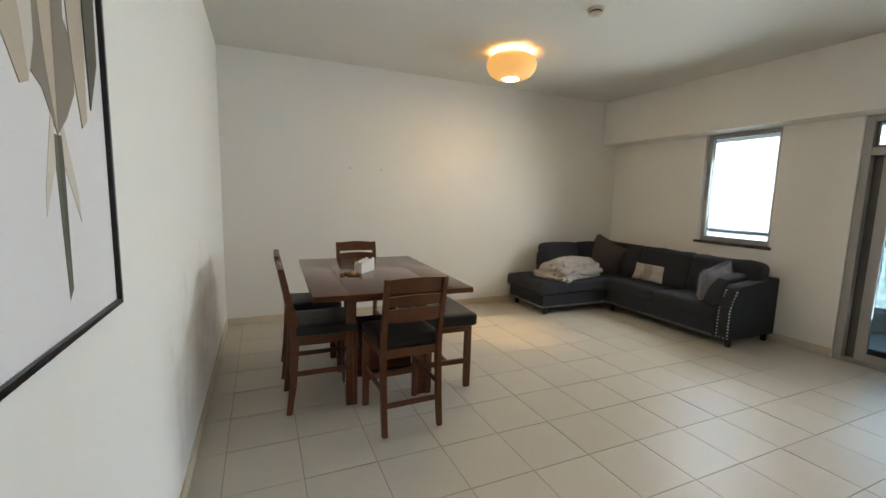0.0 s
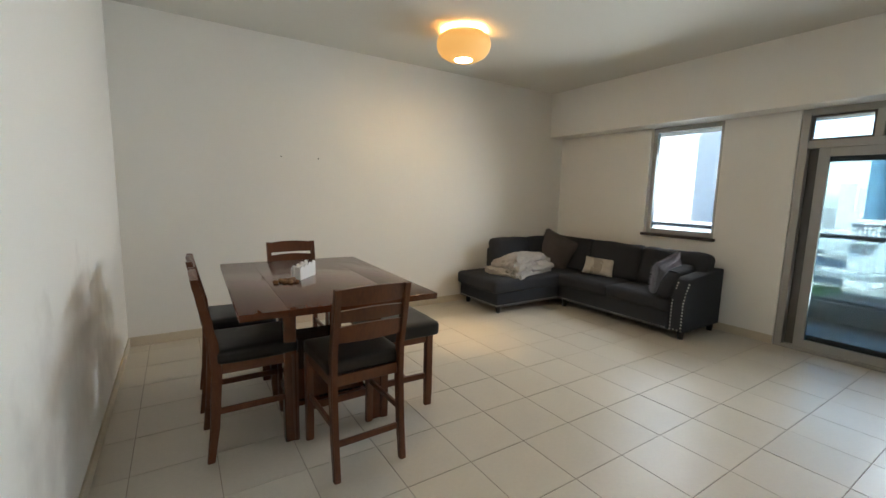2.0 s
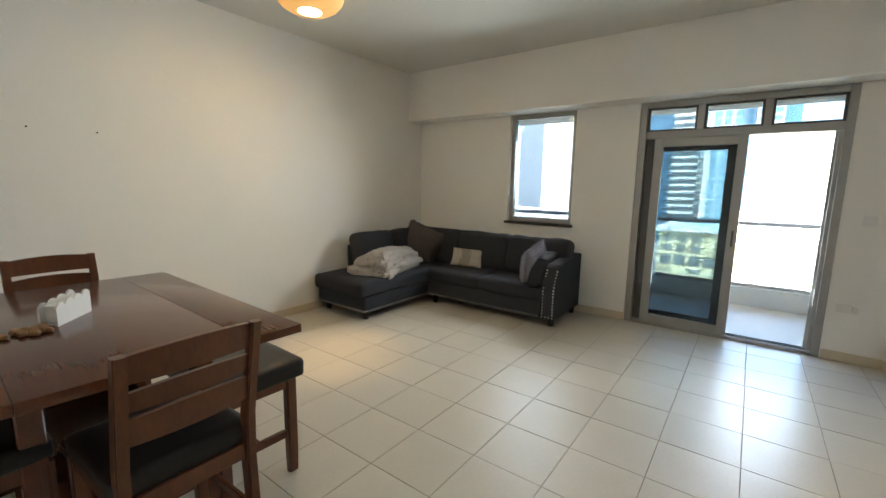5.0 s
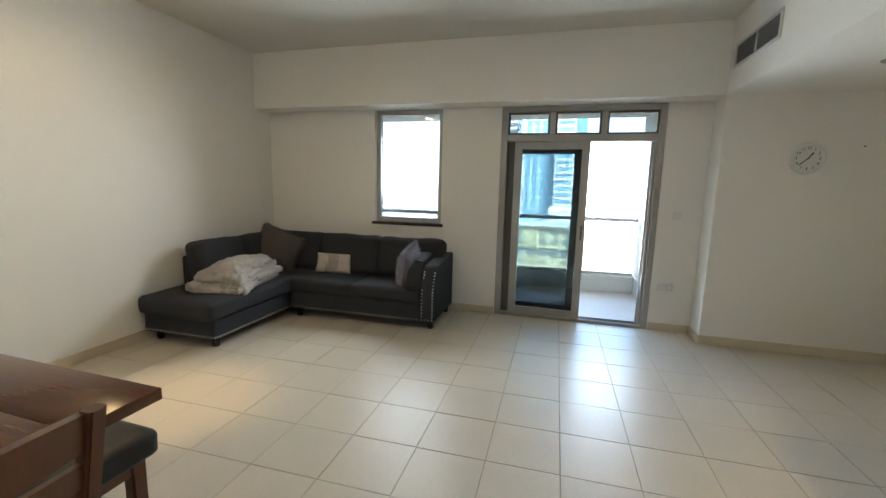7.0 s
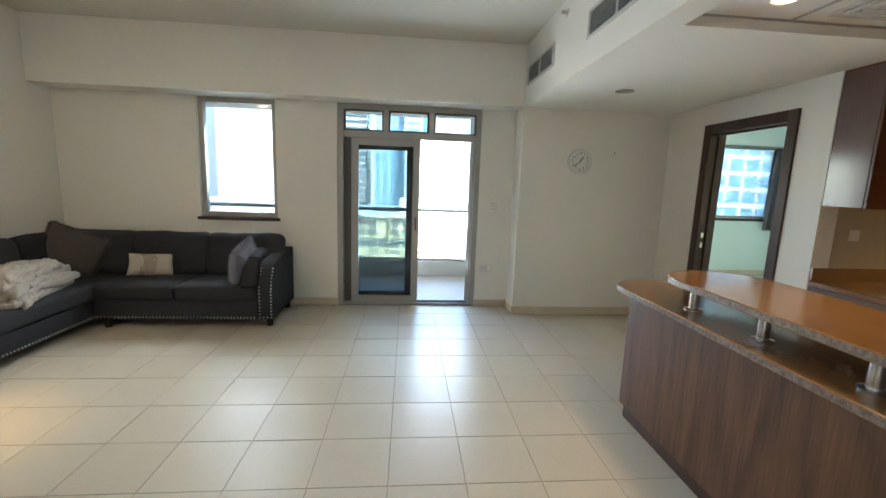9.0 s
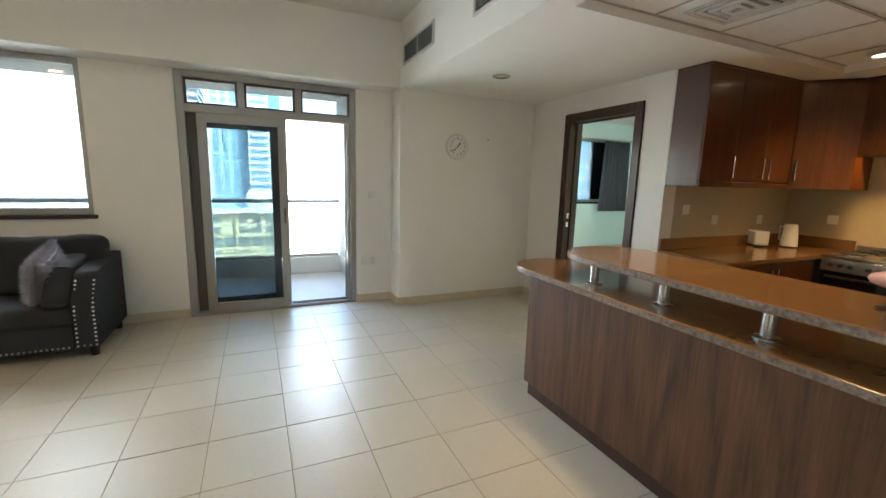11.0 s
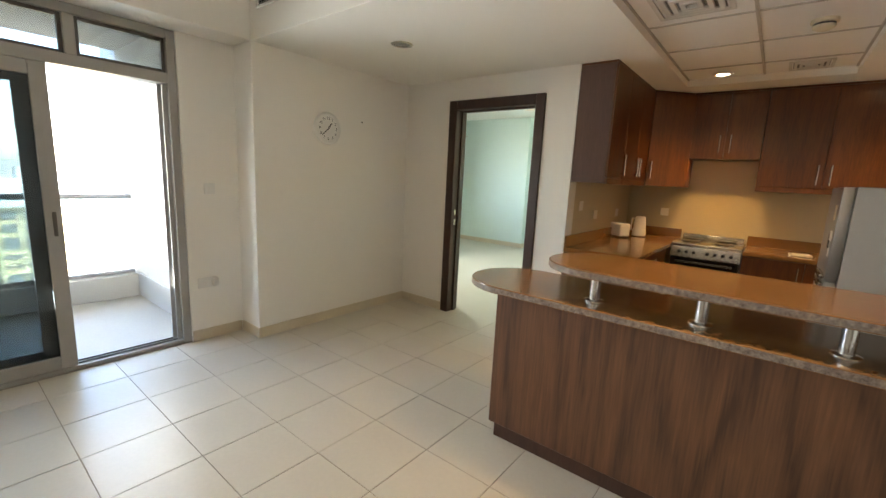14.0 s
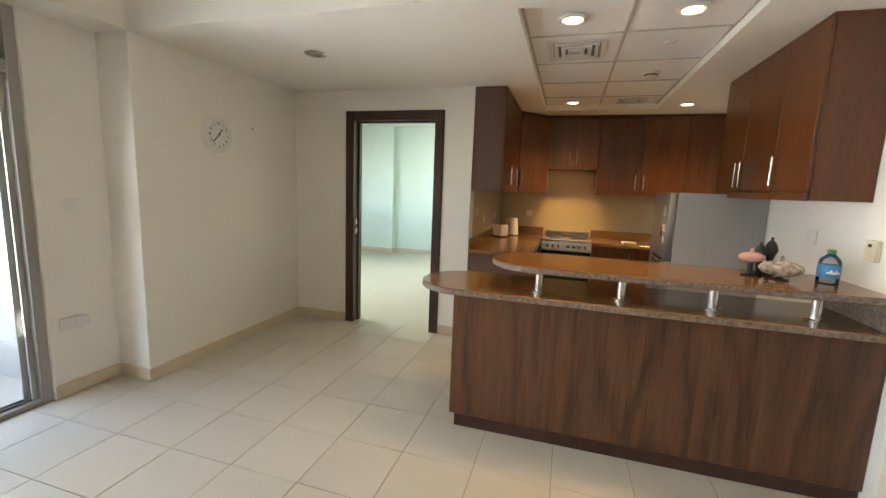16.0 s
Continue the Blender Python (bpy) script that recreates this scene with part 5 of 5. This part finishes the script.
def diffuser(x, y, s, z):
    d = root("ceiling_diffuser", "square white ceiling air diffuser with stepped vanes", "vent", (x, y, z), "ceiling diffusers")
    part("backing", boxes((-s * 0.8, -s * 0.8, -0.003, s * 0.8, s * 0.8, -0.0008)), DUCT, d)
    for k in range(4):
        o, i_ = s * (1 - 0.24 * k), s * (0.86 - 0.24 * k)
        z0, z1 = -0.012 - 0.004 * k, -0.004
        if i_ > 0.02:
            part("vane", boxes((-o, -o, z0, o, -i_, z1), (-o, i_, z0, o, o, z1), (-o, -i_, z0, -i_, i_, z1), (i_, -i_, z0, o, i_, z1), bevel=0.002), VENT, d)
        else:
            part("vane", boxes((-o, -o, z0, o, o, z1), bevel=0.002), VENT, d)


diffuser(2.965, 0.04, 0.195, ZD + 0.06)
diffuser(2.38, -1.70, 0.14, ZD + 0.06)

# bedroom curtain and lamp
cur = root("curtain", "grey fabric curtain drawn aside, hanging from a rail", "curtain", (BX1 - 0.09, -4.65, 0.87))
bm = bmesh.new()
cols = []
for i in range(81):
    u = i / 80
    y = -0.42 + 0.84 * u
    x = 0.035 * math.sin(u * 2 * math.pi * 7) + 0.008 * math.sin(u * 31)
    cols.append([bm.verts.new((x * (0.75 + 0.25 * k / 6), y * (1.0 - 0.02 * k), 1.5 * k / 6)) for k in range(7)])
for a, b in zip(cols, cols[1:]):
    for k in range(6):
        bm.faces.new((a[k], b[k], b[k + 1], a[k + 1]))
bmesh.ops.solidify(bm, geom=bm.faces[:], thickness=0.004)
part("cloth", bm, CURTAIN, cur, smooth=180)
placed("rail", rod((BX1 - 0.09, -5.2, 2.39), (BX1 - 0.09, -2.5, 2.39), 0.012), ALU, cur)
bl = root("ceiling_lamp", "round cream ceiling lamp in the bedroom, lit", "ceiling lamp", (5.70, -3.25, BZ - 0.2))
part("shade", lathe([(0.001, 0.0), (0.14, 0.012), (0.22, 0.07), (0.2, 0.15), (0.1, 0.195), (0.001, 0.2)]), shade_mat, bl)

# ---- outdoors: street, houses, towers ----
GZ = -32.0
LAND = material("city_ground", (0.34, 0.31, 0.26), 0.9, second=(0.20, 0.19, 0.17), scale=0.02, fine=0.4, bump=0.0)
ASPHALT = material("asphalt", (0.085, 0.085, 0.085), 0.9, scale=0.1, fine=2, bump=0.0, vary=0.2)
CONCRETE = material("road_concrete", (0.42, 0.41, 0.38), 0.9, scale=0.1, fine=2, bump=0.0, vary=0.15)
YELLOW = material("yellow_render", (0.62, 0.52, 0.30), 0.85, scale=0.15, fine=3, bump=0.0, vary=0.1)
PALE = material("pale_tower_render", (0.70, 0.69, 0.66), 0.8, scale=0.1, fine=2, bump=0.0, vary=0.1)
AQUA = material("aqua_tower_render", (0.42, 0.56, 0.58), 0.5, scale=0.1, fine=2, bump=0.0, vary=0.1)
BLUEGLASS = material("blue_curtain_glass", (0.17, 0.34, 0.45), 0.3, 0.0, scale=0.05, fine=0.5, bump=0.0, vary=0.35)
DARKPANE = material("dark_window_glass", (0.20, 0.22, 0.21), 0.15, 0.0, scale=0.1, fine=1, bump=0.0, vary=0.4)
# far panes brought near the wall's tone: bright haze put into the colour
HAZEPANE = material("hazed_tower_glass", (0.62, 0.66, 0.69), 0.55, 0.0, scale=0.1, fine=1, bump=0.0, vary=0.3)
LEAF = material("street_tree_leaf", (0.05, 0.11, 0.04), 0.8, scale=0.4, fine=4, bump=0.0, vary=0.4)
ground = tagged(new("ground", mesh_of("ground", boxes((-1500, -2500, GZ - 2, 4000, 2500, GZ)), LAND)), "sandy grey city ground reaching the horizon", "ground", kind="structure")


def ribbon(name, start, bend, length, width, z, mat, heading, label):
    """A road of constant bend, flat, with a parapet on either side."""
    bm = bmesh.new()
    x, y, a = start[0], start[1], radians(heading)
    rows = []
    for i in range(61):
        n = Vector((-math.sin(a), math.cos(a)))
        rows.append([bm.verts.new((x + n.x * o, y + n.y * o, z + h)) for o, h in ((-width / 2 - 0.6, -1), (-width / 2 - 0.6, 0.9), (-width / 2, 0.9), (-width / 2, 0), (width / 2, 0), (width / 2, 0.9), (width / 2 + 0.6, 0.9), (width / 2 + 0.6, -1))])
        x, y, a = x + math.cos(a) * length / 60, y + math.sin(a) * length / 60, a + radians(bend) / 60
    for p, q in zip(rows, rows[1:]):
        for k in range(7):
            bm.faces.new((p[k], q[k], q[k + 1], p[k + 1]))
    bmesh.ops.recalc_face_normals(bm, faces=bm.faces[:])
    return tagged(new(name, mesh_of(name, bm, mat)), label, "road", kind="structure")


ribbon("road_sweep", (120, 10, 0), -75, 330, 16, GZ + 1.5, ASPHALT, 72, "wide curving asphalt road with pale parapets")
ribbon("road_ramp", (105, 34, 0), -95, 300, 9, GZ + 5.5, CONCRETE, 84, "pale curving concrete ramp")
ribbon("road_outer", (150, 5, 0), -55, 330, 12, GZ + 1.0, ASPHALT, 66, "curving asphalt slip road")
ribbon("road_bridge", (205, 20, 0), 10, 320, 14, GZ + 9, CONCRETE, 100, "pale straight bridge across the roads")


def block(name, label, x0, y0, x1, y1, z1, wall_mat, pane_mat, floor_h, bay, pane_w, pane_h, balconies=False, first=0, roof=0.0, z0=GZ):
    """A tower with a glazed bay grid on the face towards the flat and on its sides; panes are set in, floors drawn out as ledges."""
    top = root(name, label, "building", ((x0 + x1) / 2, (y0 + y1) / 2, z0))
    placed("wall", boxes((x0, y0, z0, x1, y1, z1)), wall_mat, top, smooth=None)
    spans, ledges = [], []
    n = max(1, int((y1 - y0) / bay))
    m = max(1, int((x1 - x0) / bay))
    floors = int((z1 - z0 - first) / floor_h)
    for f in range(floors):
        z = z0 + first + f * floor_h
        for k in range(n):
            y = y0 + (k + 0.5) * (y1 - y0) / n
            spans.append((x0 - 0.06, y - pane_w / 2, z + 0.9, x0 + 0.05, y + pane_w / 2, z + 0.9 + pane_h))
        for k in range(m):
            x = x0 + (k + 0.5) * (x1 - x0) / m
            for y in (y0, y1):
                spans.append((x - pane_w / 2, y - 0.06, z + 0.9, x + pane_w / 2, y + 0.06, z + 0.9 + pane_h))
        if balconies:
            ledges.append((x0 - 1.2, y0 + 0.5, z - 0.15, x0, y1 - 0.5, z + 0.15))
            ledges.append((x0 - 1.2, y0 + 0.5, z + 0.15, x0 - 1.1, y1 - 0.5, z + 1.0))
    if spans:
        verts, faces = [], []
        for a, b, c, d, e, f in spans:
            o = len(verts)
            verts += [(a, b, c), (d, b, c), (d, e, c), (a, e, c), (a, b, f), (d, b, f), (d, e, f), (a, e, f)]
            faces += [tuple(o + i for i in q) for q in ((0, 3, 2, 1), (4, 5, 6, 7), (0, 1, 5, 4), (1, 2, 6, 5), (2, 3, 7, 6), (3, 0, 4, 7))]
        me = bpy.data.meshes.new("window")
        me.from_pydata([Vector(v) - top.location for v in verts], [], faces)
        me.materials.append(pane_mat)
        ob = new("glazing", me)
        ob.parent = top
        tagged(ob, kind="stuff")
    if ledges:
        tagged(placed("balcony_ledge", boxes(*ledges), PALE, top, smooth=None), kind="stuff")
    placed("roof", boxes((x0 - 0.4, y0 - 0.4, z1, x1 + 0.4, y1 + 0.4, z1 + 0.8)), PALE, top, smooth=None)
    return top


# low yellow house across the street, each window of its front an object
yb = root("yellow_house", "yellow rendered low building with dark square windows", "building", (92, -13, GZ))
YX, YY0, YY1, YT = 80.0, -40.0, 14.4, -5.2
placed("wall", boxes((YX, YY0, GZ, 105, YY1, YT), bevel=0.1), YELLOW, yb, smooth=None)
placed("roof", boxes((YX - 0.5, YY0 - 0.5, YT, 105.5, YY1 + 0.5, YT + 0.7), (YX + 3, -30, YT + 0.7, 100, 4, YT + 3.0)), PALE, yb, smooth=None)
placed("roof_terrace", boxes((YX + 0.5, YY0 + 1, YT + 0.7, 104, YY1 - 1, YT + 0.8)), AQUA, yb, smooth=None)
small = mesh_of("window", boxes((-0.06, -0.68, -0.55, 0.06, 0.68, 0.55)), DARKPANE)
large = mesh_of("window", boxes((-0.06, -0.80, -0.85, 0.06, 0.80, 0.85)), DARKPANE)
slot = mesh_of("window", boxes((-0.06, -0.85, -0.28, 0.06, 0.85, 0.28)), DARKPANE)
tiny = mesh_of("window", boxes((-0.06, -0.25, -0.3, 0.06, 0.25, 0.3)), DARKPANE)
for k in range(24):
    y = 13.2 - 2.15 * k
    for me, z in ((small, -6.3), (small, -8.0), (large, -10.0), (slot, -11.8), (large, -15.0), (large, -18.4)):
        if (me is small and k % 4 == 3) or (me is slot and k % 2):
            continue
        ob = new("window", me)
        ob.parent, ob.location = yb, Vector((YX - 0.02, y, z)) - yb.location
    for s in (-0.5, 0.5):
        ob = new("window", tiny)
        ob.parent, ob.location = yb, Vector((YX - 0.02, y + s, -13.1)) - yb.location
    if k % 4 == 0:
        placed("pilaster", boxes((YX - 0.35, y + 0.9, GZ, YX, y + 1.25, YT)), YELLOW, yb, smooth=None)
for k in range(6):
    placed("side_ledge", boxes((YX + 2, YY1, YT - 3 - 3.3 * k, 103, YY1 + 0.8, YT - 2.4 - 3.3 * k)), PALE, yb, smooth=None)

block("aqua_tower", "tall aqua glass tower with pale floor bands", 250, 5, 278, 22, 110, AQUA, BLUEGLASS, 3.6, 4.2, 2.6, 2.65)
block("banded_tower", "tall pale tower with banded floors", 246, -5.5, 276, 4.6, 118, PALE, BLUEGLASS, 3.6, 10.0, 8.6, 2.0)
block("blue_tower", "dark blue glass tower", 265, 40, 295, 58, 90, BLUEGLASS, BLUEGLASS, 4, 3.5, 3.0, 2.8)
block("striped_tower", "grey tower with horizontal floor bands", 255, 27, 285, 39.5, 100, AQUA, DARKPANE, 3.6, 4, 3.8, 1.9, True)
block("blue_tower", "distant slim blue glass tower", 330, -16, 350, -7, 62, BLUEGLASS, BLUEGLASS, 4, 3.5, 3.0, 2.8)
wb = root("columned_building", "low white building with a row of columns", "building", (230, 48, GZ))
placed("wall", boxes((225, 42, GZ, 245, 55, -12)), PALE, wb, smooth=None)
placed("roof", boxes((221, 41, -4.2, 246, 56, -2.6)), PALE, wb, smooth=None)
for k in range(7):
    placed("column", boxes((222, 42 + 1.95 * k, -12.0, 223, 43 + 1.95 * k, -4.2)), PALE, wb, smooth=None)
placed("terrace", boxes((221, 41, -12.6, 246, 56, -12.0)), PALE, wb, smooth=None)
placed("core", boxes((226, 43, -12.0, 244, 54, -4.2)), DARKPANE, wb, smooth=None)
wb.scale = (0.7, 0.65, 0.93)
block("pale_tower", "pale residential tower with many small windows", 190, 66, 215, 84, 75, PALE, HAZEPANE, 3.5, 3.2, 1.8, 1.7)
block("pale_tower", "pale residential tower with blue glazing", 230, 92, 255, 116, 95, PALE, HAZEPANE, 3.5, 3.2, 2.0, 2.0)
block("pale_tower", "pale residential tower with balconies", 170, 104, 195, 128, 50, PALE, HAZEPANE, 3.5, 3.2, 2.0, 1.8)
block("white_block", "low white building beside the road", 160, 60, 178, 96, -8, PALE, DARKPANE, 3.5, 3.2, 1.8, 1.5)
block("apartment_tower", "blue glass apartment tower with white balconies", 85, -112, 112, -58, 85, PALE, BLUEGLASS, 3.4, 3.6, 2.9, 2.5)
block("apartment_tower", "pale apartment tower with balconies", 120, -52, 145, -30, 70, PALE, BLUEGLASS, 3.4, 3.6, 2.4, 2.0)
r = random.Random(7)
far = []
for i in range(150):
    d, a = r.uniform(320, 1100), radians(r.uniform(-55, 55))
    w, h = r.uniform(12, 34), r.choice((8, 12, 16, 22, 30, 60))
    x, y = d * math.cos(a), d * math.sin(a)
    far.append((x, y, GZ, x + w, y + w * r.uniform(0.7, 1.5), GZ + h * r.uniform(0.7, 1.2)))
tagged(new("backdrop_city", mesh_of("backdrop_city", boxes(*far), PALE)), "far pale city blocks on the horizon", "city", kind="structure")


def street_tree(x, y, s, seed):
    t = root("street_tree", "small green street tree beside the road", "tree", (x, y, GZ), "street trees")
    rr = random.Random(seed)
    part("trunk", rod((0, 0, 0), (0.1, 0, 3.2 * s), 0.22 * s, 0.1 * s, sides=8), ASPHALT, t)
    bm = bmesh.new()
    for _ in range(260):
        c = Vector((rr.gauss(0, 1.0), rr.gauss(0, 1.0), 3.6 + rr.gauss(0, 0.8))) * s
        u, v = Vector((rr.gauss(0, 1), rr.gauss(0, 1), rr.gauss(0, 1))).normalized(), Vector((rr.gauss(0, 1), rr.gauss(0, 1), rr.gauss(0, 1))).normalized()
        bm.faces.new([bm.verts.new(c + p * 0.42 * s) for p in (u, v, -u, -v)])
    part("crown", bm, LEAF, t, smooth=None)


for i in range(12):
    street_tree(112 + 9 * i + r.uniform(-2, 2), 22 + 3.2 * i + r.uniform(-4, 4), r.uniform(0.8, 1.3), i)

# ---- floor ----
STEP, TX, TY, JOINT = 0.4045, 3.722, 1.258, 0.004
floor = structure("floor", boxes((XW - T, -4, -0.3, XE, YF + T, -0.004)), GROUT, "beige ceramic tiled floor with dark joints")
tile_mesh = mesh_of("tile", boxes((JOINT / 2, JOINT / 2, -0.004, STEP - JOINT / 2, STEP - JOINT / 2, 0.0), bevel=0.0012), TILE)
cut_meshes = {}
for i in range(-9, 7):
    for j in range(-8, 13):
        x0, y0 = TX + i * STEP, TY + j * STEP
        x1, y1 = min(x0 + STEP, XE), min(y0 + STEP, YF)
        a, b = max(x0, XW), max(y0, YK)
        if x1 - a < 0.02 or y1 - b < 0.02:
            continue
        if y1 < YD + 0.01:
            x1 = min(x1, XK)
        if x1 - a < 0.02:
            continue
        if a > XN and y1 <= YN:
            continue
        w, h = x1 - a, y1 - b
        if w > STEP - 1e-4 and h > STEP - 1e-4:
            me = tile_mesh
        else:
            key = (round(w, 4), round(h, 4))
            if key not in cut_meshes:
                cut_meshes[key] = mesh_of("tile", boxes((JOINT / 2, JOINT / 2, -0.004, w - JOINT / 2, h - JOINT / 2, 0.0), bevel=0.0012), TILE)
            me = cut_meshes[key]
        ob = new("tile", me)
        ob.location, ob.parent = (a, b, 0), floor
        lay = random.Random(i * 40 + j)
        ob.rotation_euler = (lay.gauss(0, 0.0016), lay.gauss(0, 0.0016), 0)
